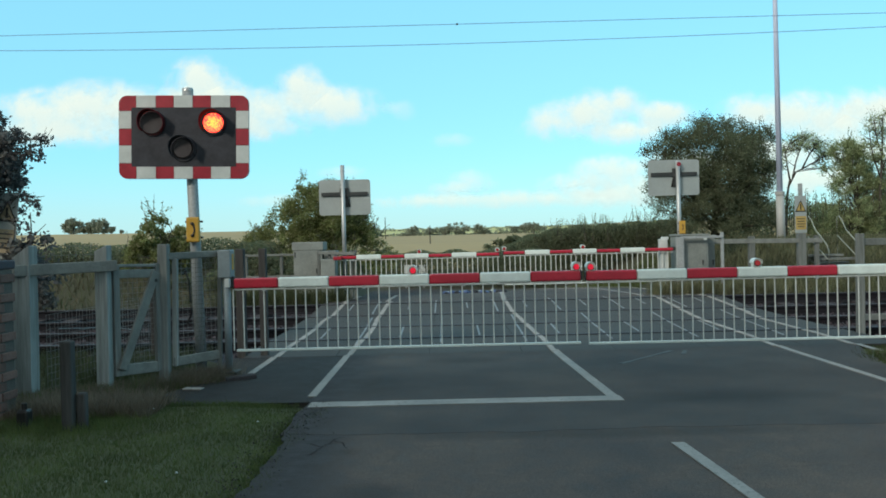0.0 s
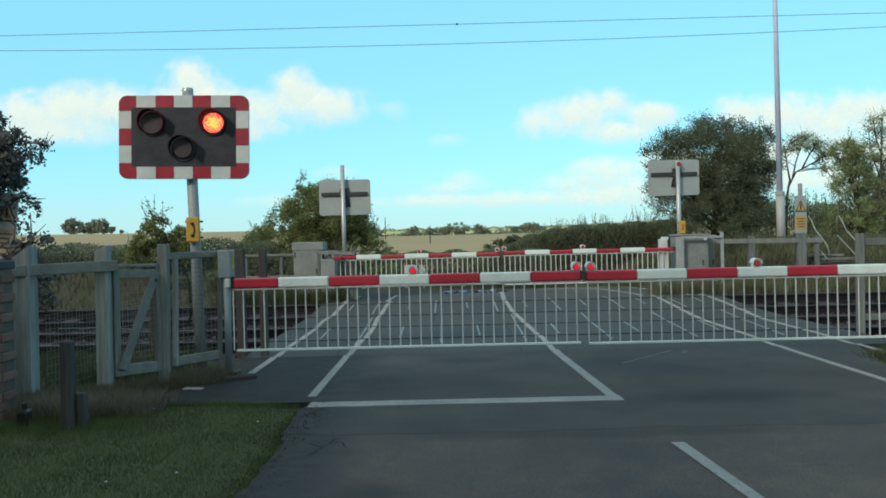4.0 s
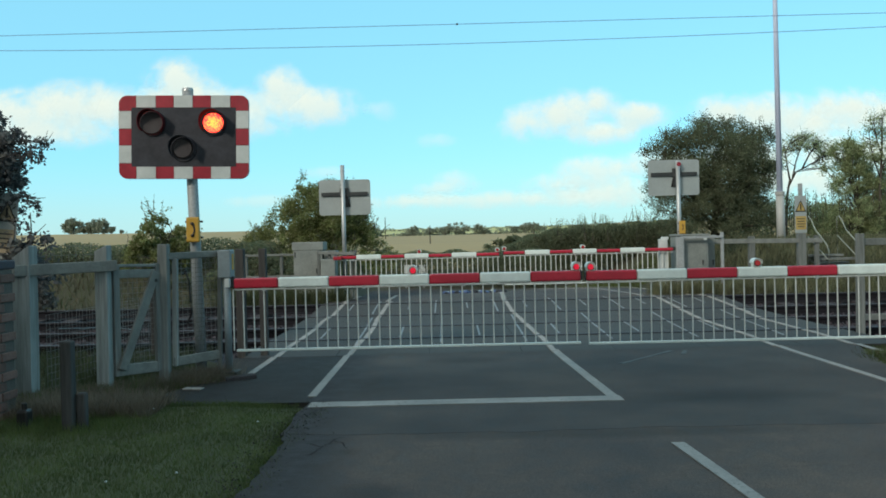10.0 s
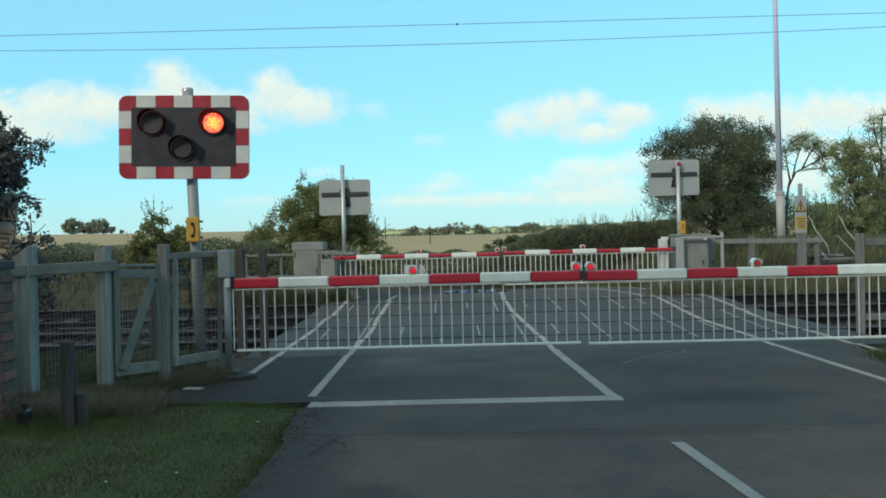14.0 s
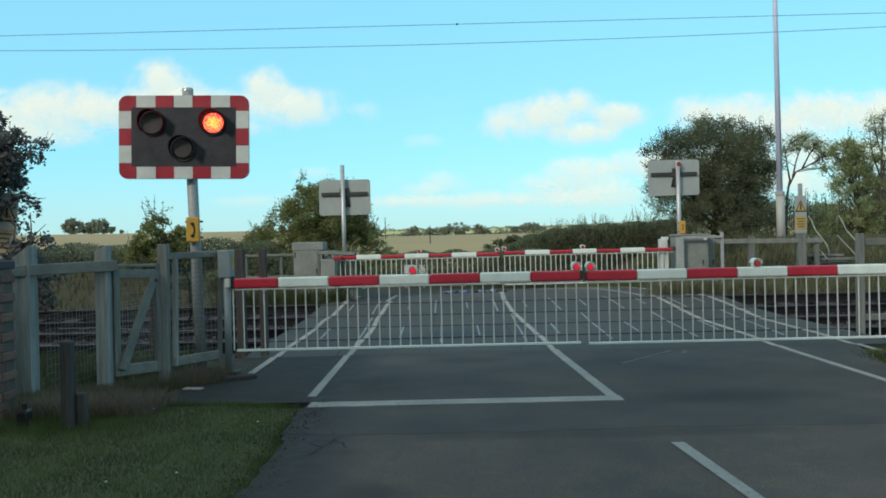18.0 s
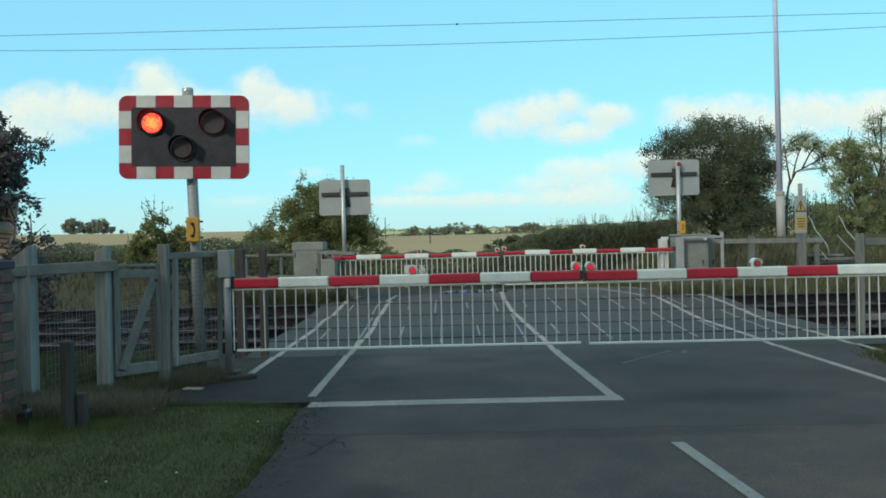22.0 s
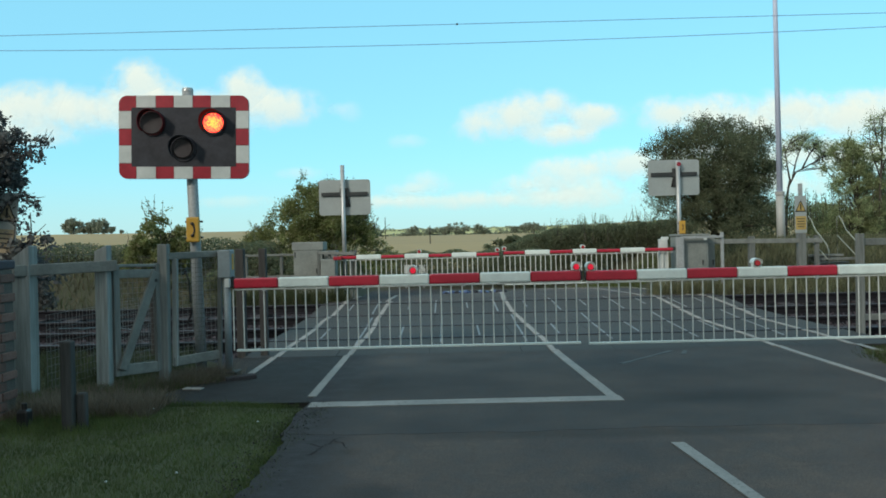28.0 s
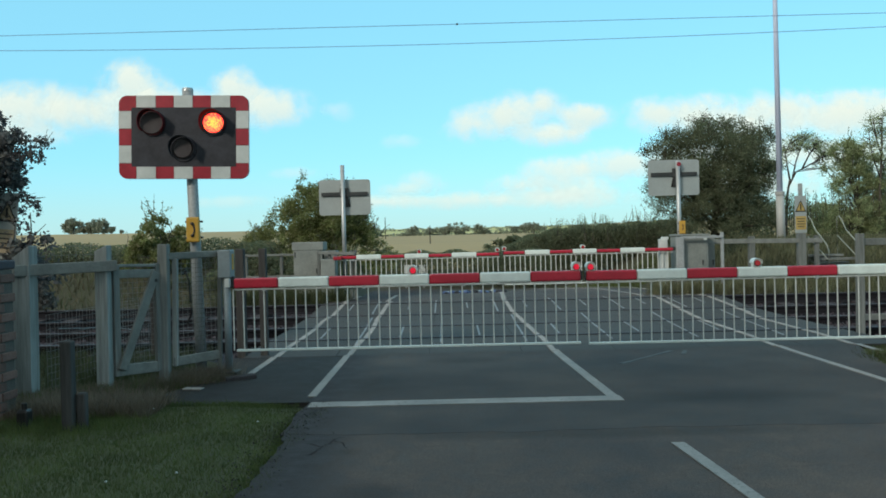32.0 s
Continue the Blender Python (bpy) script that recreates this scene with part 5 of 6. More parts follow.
def airy_tree(name, x, y, z, limbs, ends, leaf, per_end, material, seed, label, r0=0.06, scatter=0.09):
    """An open tree: a trunk and limbs through given places, fine curved twigs from them to the crown's ends, and leaves round each end."""
    rng = np.random.default_rng(seed)
    t = thing(name, x, y, z, label, "tree")
    anchors = []
    for k, way in enumerate(limbs):
        pts = [(a - x, b - y, c - z) for a, b, c in way]
        r = r0 if k == 0 else r0 * 0.5
        part("trunk" if k == 0 else "limb", tube(pts, [r * (1 - 0.55 * i / (len(pts) - 1)) for i in range(len(pts))], 7), M_BARK, t, smooth=True)
        for a, b in zip(pts[1 if k == 0 else 0:], pts[2 if k == 0 else 1:]):
            anchors += [Vector(a).lerp(Vector(b), q) for q in (0.0, 0.35, 0.7, 1.0)]
    bm, lv = bmesh.new(), []
    for e in ends(rng) - np.array((x, y, z)):
        e = Vector(e)
        below = [a for a in anchors if a.z < e.z - 0.05] or anchors
        a = min(below, key=lambda q: (q - e).length + rng.uniform(0, 0.15))
        mid = (a + e) / 2 + Vector(rng.normal(size=3)) * 0.06 + Vector((0, 0, 0.04))
        tube([a, mid, e], [0.013, 0.008, 0.004], 4, bm)
        for q in range(2):
            o = mid.lerp(e, rng.uniform(0.2, 0.9))
            tube([o, o + Vector(rng.normal(size=3)) * 0.12 + Vector((0, 0, 0.05))], [0.005, 0.002], 3, bm)
        lv.append(np.array(e) + rng.normal(size=(per_end, 3)) * (scatter, scatter, scatter * 0.6))
        lv.append(np.array(mid.lerp(e, 0.6)) + rng.normal(size=(per_end // 3, 3)) * scatter * 0.8)
    tagged(part("brushwood", bm, M_BARK, t), kind="stuff")
    quads("crown", leaves(np.concatenate(lv), leaf, rng), material, t)
    return t


def build_trees():
    gz = ground_z
    # large hawthorn on the bank beside the far signal
    z = gz(7.7, 23.5)
    tree("hawthorn_tree", 7.7, 23.5, z, [(0, 0, 2.0, 1.7, 1.3, 1.5), (-1.05, 0, 1.4, 0.8, 1.0, 1.3), (1.0, 0.1, 1.9, 0.8, 1.0, 1.45), (-0.4, 0, 3.0, 1.0, 0.9, 0.55), (0.9, 0, 3.0, 0.75, 0.8, 0.48), (-1.4, 0, 2.45, 0.74, 0.7, 0.74), (-1.75, 0, 2.75, 0.4, 0.4, 0.3), (-0.5, 0, 3.4, 0.32, 0.4, 0.26), (1.4, 0, 2.9, 0.5, 0.6, 0.42), (0.2, -0.95, 0.8, 1.3, 0.5, 0.7), (0.3, -0.4, 0.8, 1.6, 1.0, 0.8), (0.3, -0.9, 1.9, 1.0, 0.5, 1.0)],
         125000, 0.025, M_LEAF, 11, "dense dark green hawthorn tree on the railway bank", 0.13, 16, 0.14, 0.5, sprigs=340, category="tree", reach=0.7)
    # broad bush behind the far cabinet
    z = gz(-3.7, 22)
    tree("elder_bush", -3.6, 22.0, z, [(0.4, 0, 1.15, 1.15, 0.9, 0.95), (-0.12, 0, 2.02, 0.34, 0.4, 0.34), (0.4, 0, 1.75, 0.5, 0.5, 0.35), (1.0, 0, 1.75, 0.4, 0.4, 0.36), (-0.75, 0, 1.2, 0.5, 0.5, 0.42), (-1.25, 0, 0.72, 0.6, 0.6, 0.44), (-1.75, 0, 0.3, 0.5, 0.6, 0.35), (1.25, 0, 1.0, 0.45, 0.5, 0.5), (1.75, 0, 0.2, 0.55, 0.6, 0.42), (1.3, -0.3, 0.6, 0.6, 0.5, 0.5), (0.2, -1.3, -0.1, 1.9, 0.5, 0.5), (-0.4, -0.4, 0.6, 0.9, 0.5, 0.6)],
         95000, 0.026, M_LEAF_WARM, 12, "broad green elder bush behind the far cabinets", 0.09, 12, 0.1, 0.6, sprigs=230, category="bush", stems=2, reach=0.55)
    tree("bramble_bush", -3.9, 18.7, gz(-3.9, 18.7), [(0.6, 0, 0.1, 0.9, 0.4, 0.3), (-0.7, 0, 0.15, 0.9, 0.4, 0.32), (1.4, 0, 0.0, 0.5, 0.4, 0.3), (0.3, -0.85, -0.25, 1.5, 0.3, 0.28), (-1.2, -0.85, -0.25, 1.0, 0.3, 0.28)],
         26000, 0.028, M_LEAF, 31, "low dark bramble bush beyond the track", 0.03, 8, 0.1, 0.6, sprigs=30, category="bush")
    # spreading thin tree beside the mast
    z = gz(10.9, 26.0)
    def umbrella(rng, n=120):
        u = rng.random(n)
        top = 3.72 + 0.72 * np.sin(math.pi * u ** 0.85)
        return np.stack([10.62 + 1.7 * u, 26 + rng.normal(size=n) * 0.35, top - rng.random(n) ** 1.6 * 0.45], 1)
    airy_tree("thorn_tree", 10.9, 26.0, z, [[(10.85, 26, z - 0.15), (10.84, 26, 1.9), (10.87, 26, 2.5), (10.97, 26, 3.04)], [(10.97, 26, 3.0), (10.87, 25.95, 3.45), (10.8, 25.9, 3.85), (10.95, 25.9, 4.15)],
              [(10.9, 26, 2.75), (11.19, 26.05, 3.26), (11.55, 26.1, 3.43), (11.86, 26.1, 3.6), (12.1, 26.1, 3.72)], [(11.05, 26, 3.05), (11.22, 26.1, 3.6), (11.4, 26.1, 4.1)], [(11.4, 26.05, 3.38), (11.6, 26, 3.8), (11.78, 26, 4.05)]],
              umbrella, 0.024, 24, M_LEAF_PALE, 13, "thin open wind-shaped thorn tree with a flat crown", 0.06, 0.085)
    # spreading tree and a slender taller one at the bank's end
    z = gz(12.7, 24.5)
    tree("field_maple", 12.3, 24.4, z, [(-0.25, 0, 3.62 - z, 0.5, 0.45, 0.42), (0.15, 0, 3.15 - z, 0.55, 0.5, 0.5), (-0.7, 0, 3.12 - z, 0.36, 0.4, 0.2), (-0.3, 0, 2.75 - z, 0.5, 0.4, 0.4), (0.6, 0, 2.75 - z, 0.55, 0.5, 0.55), (1.1, 0, 3.1 - z, 0.5, 0.5, 0.5)],
         26000, 0.026, M_LEAF_PALE, 14, "yellowing spreading field maple over bank scrub", 0.06, 16, 0.16, 0.5, sprigs=60, reach=0.6)
    def plume(rng, n=75):
        d = rng.normal(size=(n, 3))
        d /= np.linalg.norm(d, axis=1)[:, None]
        return np.array((12.85, 24.0, 4.05)) + d * (rng.random((n, 1)) ** 0.4) * (0.62, 0.45, 0.82)
    ash = airy_tree("ash_tree", 12.8, 24.0, z, [[(12.72, 24, z - 0.15), (12.76, 24, 2.6), (12.82, 24, 3.6), (12.84, 24, 4.5)], [(12.76, 24, 2.9), (12.55, 24, 3.5), (12.45, 24, 4.2)], [(12.8, 24, 3.1), (13.05, 24, 3.7), (13.15, 24, 4.4)], [(12.82, 24, 3.5), (12.65, 24, 4.1), (12.6, 24, 4.6)]],
                    plume, 0.024, 30, M_LEAF_PALE, 19, "slender open ash tree rising over the bank scrub", 0.045, 0.1)
    tree("bank_scrub", 12.0, 24.2, z, [(0, 0, 0.7, 0.9, 0.6, 0.65), (0.8, 0, 0.8, 0.8, 0.6, 0.6), (-0.9, 0, 0.7, 0.6, 0.5, 0.5), (1.6, 0, 1.0, 0.7, 0.6, 0.7)],
         26000, 0.028, M_LEAF_PALE, 24, "yellow-green scrub bushes on the bank", 0.05, 10, 0.14, 0.6, sprigs=110, category="bush")
    # near overhanging tree beside the brick wall
    plum = tree("plum_tree", -5.4, 9.0, 0, [(0.15, 0, 2.15, 0.48, 0.5, 0.6), (0.4, 0, 2.62, 0.28, 0.3, 0.2), (0.55, 0, 2.42, 0.24, 0.3, 0.1), (0.5, 0, 2.0, 0.24, 0.3, 0.14), (0.45, 0, 1.72, 0.25, 0.3, 0.14), (0.3, 0, 2.3, 0.3, 0.3, 0.3)],
         16000, 0.025, M_LEAF_DARK, 15, "dark purplish overhanging plum tree beside the wall", 0.07, 14, 0.08, 0.6, sprigs=22, reach=0.4)
    global BOUGHS
    BOUGHS = []
    rng = np.random.default_rng(77)
    for z, ln, rise in ((2.5, 0.58, 0.04), (2.34, 0.5, 0.06), (1.72, 0.45, 0.22)):
        bm = tube([(0, 0, 0), (ln * 0.5, 0, rise), (ln, 0, rise * 0.6)], [0.011, 0.008, 0.003], 5)
        for k in range(6):
            s0 = Vector((ln * (0.25 + 0.13 * k), 0, rise * 0.8))
            tube([s0, s0 + Vector((0.08, rng.normal() * 0.05, rng.normal() * 0.07))], [0.005, 0.002], 4, bm)
        b = part("bough", bm, M_BARK, plum, "slender overhanging bough")
        b.location = (0.48, 0, z)
        t = rng.random((260, 1))
        p = np.concatenate([ln * t, rng.normal(size=(260, 1)) * 0.05, rise * np.sin(t * 3.0) * 0.9 + rng.normal(size=(260, 1)) * 0.035], 1)
        quads("bough_leaves", leaves(p, 0.026, rng), M_LEAF_DARK, b)
        BOUGHS.append(b)
    tree("bramble_bush", -5.15, 9.15, 0, [(0.1, 0, 1.2, 0.75, 0.4, 0.4), (0.5, 0, 1.0, 0.5, 0.35, 0.35), (-0.5, 0, 0.8, 0.6, 0.4, 0.6)],
         4200, 0.034, M_LEAF_DARK, 16, "dark straggling bramble bush behind the fence", 0.03, 10, 0.08, 0.6, sprigs=16, category="bush")
    z = gz(-6.5, 18.5)
    global SWAYING
    SWAYING = [tree("young_thorn_bush", -6.45, 18.5, z, [(0, 0, 0.75, 0.7, 0.5, 0.5), (-0.25, 0, 1.25, 0.2, 0.2, 0.3), (0.5, 0, 0.7, 0.35, 0.4, 0.45), (-0.05, 0, 1.1, 0.25, 0.25, 0.3), (-0.6, 0, 0.4, 0.5, 0.4, 0.4)],
         13000, 0.03, M_LEAF_WARM, 17, "young thorn bush with a leaning top beyond the track", 0.05, 10, 0.09, 0.6, sprigs=18, category="bush"), ash]
    # hedges
    rng = np.random.default_rng(5)
    for name, x0, x1, y0, y1, h0, h1, n, material, label in (
            ("hedge", 1.4, 8.2, 30, 28.0, 1.1, 2.1, 120000, M_LEAF, "rising dark green hedge beyond the crossing"),
            ("hedge", -2.6, 3.4, 29.0, 26.8, 0.85, 0.8, 36000, M_LEAF, "low dark hedge beyond the road's bend"),
            ("hedge", 9.0, 17.0, 26.5, 26.0, 1.2, 1.5, 34000, M_LEAF_WARM, "tangled scrub along the top of the bank"),
            ("hedge", -14.0, -4.2, 20.2, 19.8, 0.3, 0.45, 22000, M_LEAF, "low straggling hedge beyond the track")):
        h = thing(name, x0, y0, 0, label, "hedge")
        t = rng.random(n)
        x = x0 + (x1 - x0) * t
        y = y0 + (y1 - y0) * t + rng.normal(size=n) * 0.45
        top = (h0 + (h1 - h0) * t) * (1 + 0.18 * np.sin(x * 1.9) + 0.1 * np.sin(x * 5.3))
        gzv = ground_heights(x, y)
        if x0 == 1.4:
            top = np.interp(x, (1.4, 2.2, 3.0, 3.9, 5.0, 6.0, 8.2), (0.8, 1.12, 1.47, 1.68, 1.78, 1.79, 1.86)) + 0.04 * np.sin(x * 7) - gzv
        elif x0 == -2.6:
            top = 0.98 + 0.06 * np.sin(x * 5) - gzv
        zz = gzv + top * rng.random(n) ** 0.7
        quads("foliage", leaves(np.stack([x - x0, y - y0, zz], 1), 0.027, rng), material, h)
        bm = bmesh.new()
        for k in range(int(abs(x1 - x0) * 5)):
            t = rng.random()
            x, y = x0 + (x1 - x0) * t, y0 + (y1 - y0) * t + rng.normal() * 0.2
            z0 = gz(x, y)
            hh = (h0 + (h1 - h0) * t) * rng.uniform(0.5, 0.95)
            tube([(x - x0, y - y0, z0 - 0.1), (x - x0 + rng.normal() * 0.1, y - y0, z0 + hh * 0.5), (x - x0 + rng.normal() * 0.15, y - y0, z0 + hh)], [0.018, 0.012, 0.004], 4, bm)
        tagged(part("stems", bm, M_BARK, h), kind="stuff")
    # tall weed stalks on the rising hedge and over the bank scrub
    for n, x0, x1, y0, slope, z0, lo, hi, label in ((130, 3.2, 8.6, 29.3, -0.35, 1.2, 0.5, 1.0, "tall dry weed stalks standing above the hedge"),
                                                    (110, 10.3, 14.5, 24.2, 0.0, 1.5, 0.5, 1.15, "tall dark weed spikes standing above the bank scrub")):
        bm = bmesh.new()
        s = thing("weed_stalks", x0, y0, 0, label, "weeds", kind="stuff")
        lv = []
        for k in range(n):
            x = rng.uniform(x0, x1)
            y = y0 + slope * (x - 3) * (1 if slope else 0) + rng.normal() * 0.3
            t = rng.uniform(lo, hi) - (0.15 * max(0, 5.0 - x) if slope else 0.0)
            tube([(x - x0, y - y0, z0), (x - x0 + rng.normal() * 0.06, y - y0, z0 + t)], [0.01, 0.005], 4, bm)
            lv.append(np.array([x - x0, y - y0, z0 + t]) - np.array([0, 0, 0.4]) * rng.random((22, 1)) + rng.normal(size=(22, 3)) * 0.035)
        part("stalks", bm, M_BARK, s)
        quads("seed_heads", leaves(np.concatenate(lv), 0.022, rng), M_LEAF_PALE if slope else M_LEAF, s)


build_trees()


def far_trees():
    """Field trees and hedgerows in the distance."""
    rng = np.random.default_rng(8)

    def clump(x, y, w, h, n, label, blobs=3, name="distant_tree", leaf=None):
        z = ground_z(x, y)
        t = thing(name, x, y, z, label, "tree", "distant trees")
        bl = [(rng.uniform(-0.5, 0.5) * w * 0.7, 0, h * rng.uniform(0.3, 0.62), w * rng.uniform(0.24, 0.38), w * 0.25, h * rng.uniform(0.28, 0.4)) for _ in range(blobs)]
        c, p = crown_points(bl, n, rng, 0.7)
        p = p + rng.normal(size=p.shape) * h * 0.05
        p[:, 2] = np.maximum(p[:, 2], 0.0)
        quads("crown", leaves(p, leaf or h * 0.055, rng), M_LEAF_HAZE, t)
        part("trunk", rod((0, 0, -0.3), (0, 0, h * 0.6), h * 0.04, h * 0.015, 6), M_BARK, t)

    for x, y, w, h in ((-105.2, 230, 5.3, 4.6), (-98.3, 230, 5.6, 4.8), (-101.8, 231, 4.0, 2.8), (-94.6, 230, 3.0, 2.4), (-91.8, 230, 1.6, 1.2)):
        clump(x, y, w, h, 4200, "dark rounded field tree on the skyline", 5)
    for az, y, w, h in ((-62, 395, 13, 7.0), (-38, 398, 16, 4.6), (-30, 398, 10, 4.0), (-9, 396, 8, 7.5), (0, 397, 12, 8.0), (12, 398, 12, 7.2), (22, 400, 9, 4.2), (30, 398, 6, 3.6), (40, 396, 10, 6.8), (49, 395, 8, 8.2), (56, 396, 8, 6.5), (-31, 398, 7, 6.6), (-20, 398, 8, 5.2), (-14, 398, 9, 6.0)):
        clump(az * 0.6 + 5.0, y * 0.86, w * 0.78, h * 0.62, 1900, "distant hedgerow tree among golden fields", 3)
    # hedgerow lines between the fields
    for x0, x1, y, h, n in ((-60, -14, 345, 0.8, 1600), (-20, 60, 345, 0.8, 2600), (-140, 200, 700, 1.6, 3000)):
        hd = thing("hedgerow", x0, y, 0, "thin dark hedgerow between distant fields", "hedge")
        x = rng.uniform(x0, x1, n)
        z = np.array([ground_z(a, y) for a in x]) + rng.random(n) * h * (1 + 0.5 * np.sin(x * 0.5))
        quads("foliage", leaves(np.stack([x - x0, rng.normal(size=n), z], 1), 0.35 * y / 400, rng), M_LEAF_HAZE, hd)
    # dark thicket where the hedge meets the field
    z = ground_z(6, 60)
    tree("thicket", 6.5, 62, z, [(-2.0, 0, 0.2, 1.6, 1, 0.4), (0, 0, 0.45, 2.2, 1, 0.55), (2.5, 0, 0.7, 2.0, 1, 0.65), (5, 0, 0.8, 2.5, 1, 0.7)], 9000, 0.13, M_LEAF, 21, "dark thicket at the field's edge", 0.08, 6, 0.2, 0.6, category="bush")
    for x, y, h in ((-13.4, 180, 7.0), (-1.88, 95, 3.2)):
        z = ground_z(x, y)
        p = thing("utility_pole", x, y, z, "slim dark timber pole standing in the field", "pole")
        part("pole", rod((0, 0, -0.3), (0, 0, h - z), 0.0004 * y + 0.02, 0.0004 * y + 0.01, 8), M_DARKWOOD, p)


far_trees()


def blades(name, xs, ys, height, width, material, label, rng, category="grass", lean=0.35):
    n = len(xs)
    z = ground_heights(xs, ys) - 0.01
    a = rng.uniform(0, math.tau, n)
    h = height * rng.uniform(0.4, 1.2, n)
    d = np.stack([np.cos(a), np.sin(a), np.zeros(n)], 1) * width
    tip = rng.normal(size=(n, 3)) * lean * h[:, None]
    tip[:, 2] = h
    base = np.stack([xs, ys, z], 1)
    ob = quads(name, np.stack([base - d, base + d, base + tip], 1), material)
    return tagged(ob, label, category, kind="stuff")


def build_grass():
    rng = np.random.default_rng(9)
    n = 120000
    x = -1.07 + rng.normal(size=n) * 0.04 - rng.random(n) ** 1.3 * 4.2
    y = rng.uniform(3.0, 6.78, n)
    keep = ~((x > -1.25) & (y > 6.6))
    x, y = x[keep], y[keep]
    blades("verge_grass", x, y, 0.042, 0.0026, M_BLADE, "short dark green mown verge grass beside the road", rng)
    n = 9000
    t = rng.uniform(-0.1, 1.0, n)
    x = np.interp(t, (-0.1, 0, 0.4, 1), (-3.8, -3.67, -3.1, -2.3)) + rng.normal(size=n) * 0.12
    y = np.interp(t, (-0.1, 0, 0.4, 1), (6.95, 7.0, 7.35, 8.2)) - np.abs(rng.normal(size=n) * 0.14)
    m = rng.random(n) < 0.45
    blades("fence_weeds", x[m], y[m], 0.12, 0.005, M_BLADE, "long rank grass and weeds under the fence", rng)
    blades("fence_weeds", x[~m], y[~m], 0.13, 0.004, M_DEADBLADE, "brown dead weed stalks under the fence", rng)
    n = 3200
    t = rng.uniform(0.72, 1.04, n)
    blades("dead_weeds", -3.5 + 1.2 * t + rng.normal(size=n) * 0.09, 6.85 + 1.25 * t + rng.normal(size=n) * 0.08, 0.19, 0.004, M_DEADBLADE, "tangled brown dead weeds round the gate post", rng, lean=0.6)
    n = 16000
    x = rng.uniform(-9, -2.75, n)
    y = rng.uniform(6.6, 9.9, n)
    keep = (y > 7.0 + 1.04 * (x + 3.52) + 0.1) & (x < -2.5)
    blades("trackside_grass", x[keep], y[keep], 0.2, 0.006, M_WEED, "rough dark grass between fence and track", rng)
    n = 3000
    blades("stump_weeds", rng.normal(-2.9, 0.35, n), rng.normal(5.95, 0.15, n), 0.09, 0.003, M_BLADE, "long grass round the stub post", rng)
    n = 5000
    blades("stump_weeds", rng.uniform(-3.4, -2.3, n), 6.2 + np.abs(rng.normal(size=n)) * 0.35, 0.17, 0.004, M_DEADBLADE, "brown withered weeds between the fence and the stub post", rng, lean=0.5)
    for x0, x1, y0 in ((-4.6, -2.1, 16.45), (4.1, 6.6, 16.35)):
        n = 5000
        blades("machine_weeds", rng.uniform(x0, x1, n), y0 + rng.normal(size=n) * 0.12, 0.42, 0.012, M_WEED if x0 < 0 else M_LITDRY, "rank weeds at the foot of the far cabinets", rng, category="weeds")
    n = 7000
    y = rng.uniform(3.2, 6.7, n)
    blades("edge_grass", -1.06 + 0.04 * np.sin(y * 2.1) + 0.03 * np.sin(y * 7.3) + rng.normal(size=n) * 0.05, y, 0.045, 0.004, M_BLADE, "thin ragged grass creeping over the road's edge", rng)
    n = 5000
    x = rng.uniform(-3.6, -1.25, n)
    blades("path_edge_grass", x, 6.74 + np.abs(rng.normal(size=n)) * 0.09 + 0.05 * np.sin(x * 5), 0.036, 0.003, M_BLADE, "ragged grass creeping over the footpath's edge", rng)
    n = 42000
    x = 4.15 + rng.random(n) ** 1.2 * 4.2
    y = rng.uniform(5.0, 9.9, n)
    keep = (x > 4.22 + 0.29 * np.clip(y - 7.8, 0, 2) + 0.05 * np.sin(y * 5) - 0.09 * rng.normal(size=n)) & (y < 9.75)
    m = keep & (rng.random(n) < 0.35)
    blades("verge_grass", x[m], y[m], 0.06, 0.005, M_DRYBLADE, "short yellowed grass beside the barrier", rng)
    blades("verge_grass", x[keep], y[keep], 0.055, 0.005, M_BLADE, "yellow-green grass verge beside the barrier", rng)
    n = 30000
    side = rng.random(n) < 0.45
    x = np.where(side, rng.uniform(-16, -2.8, n), rng.uniform(5.8, 17, n))
    y = rng.uniform(16.0, 25.0, n)
    m = rng.random(n) < 0.35
    left = x < 0
    blades("bank_grass", x[m & left], y[m & left], 0.3, 0.012, M_DRYBLADE, "long dry grass on the railway bank", rng)
    blades("bank_grass", x[m & ~left], y[m & ~left], 0.3, 0.012, M_LITDRY, "long dry grass beside the steps, coloured as lit", rng)
    blades("bank_grass", x[~m], y[~m], 0.28, 0.012, M_WEED, "long green grass on the railway bank", rng)
    n = 20000
    blades("bank_grass", rng.uniform(5.6, 14.5, n), rng.uniform(16.7, 21.5, n), 0.26, 0.012, M_LITDRY, "straw-coloured grass behind the rail fence", rng)
    n = 7000
    x = rng.uniform(1.0, 6.5, n)
    y = 21.8 + 0.35 * (x - 1) + rng.random(n) * 2.5
    blades("bend_grass", x, y, 0.2, 0.012, M_BLADE, "green verge at the outside of the bend", rng)


build_grass()


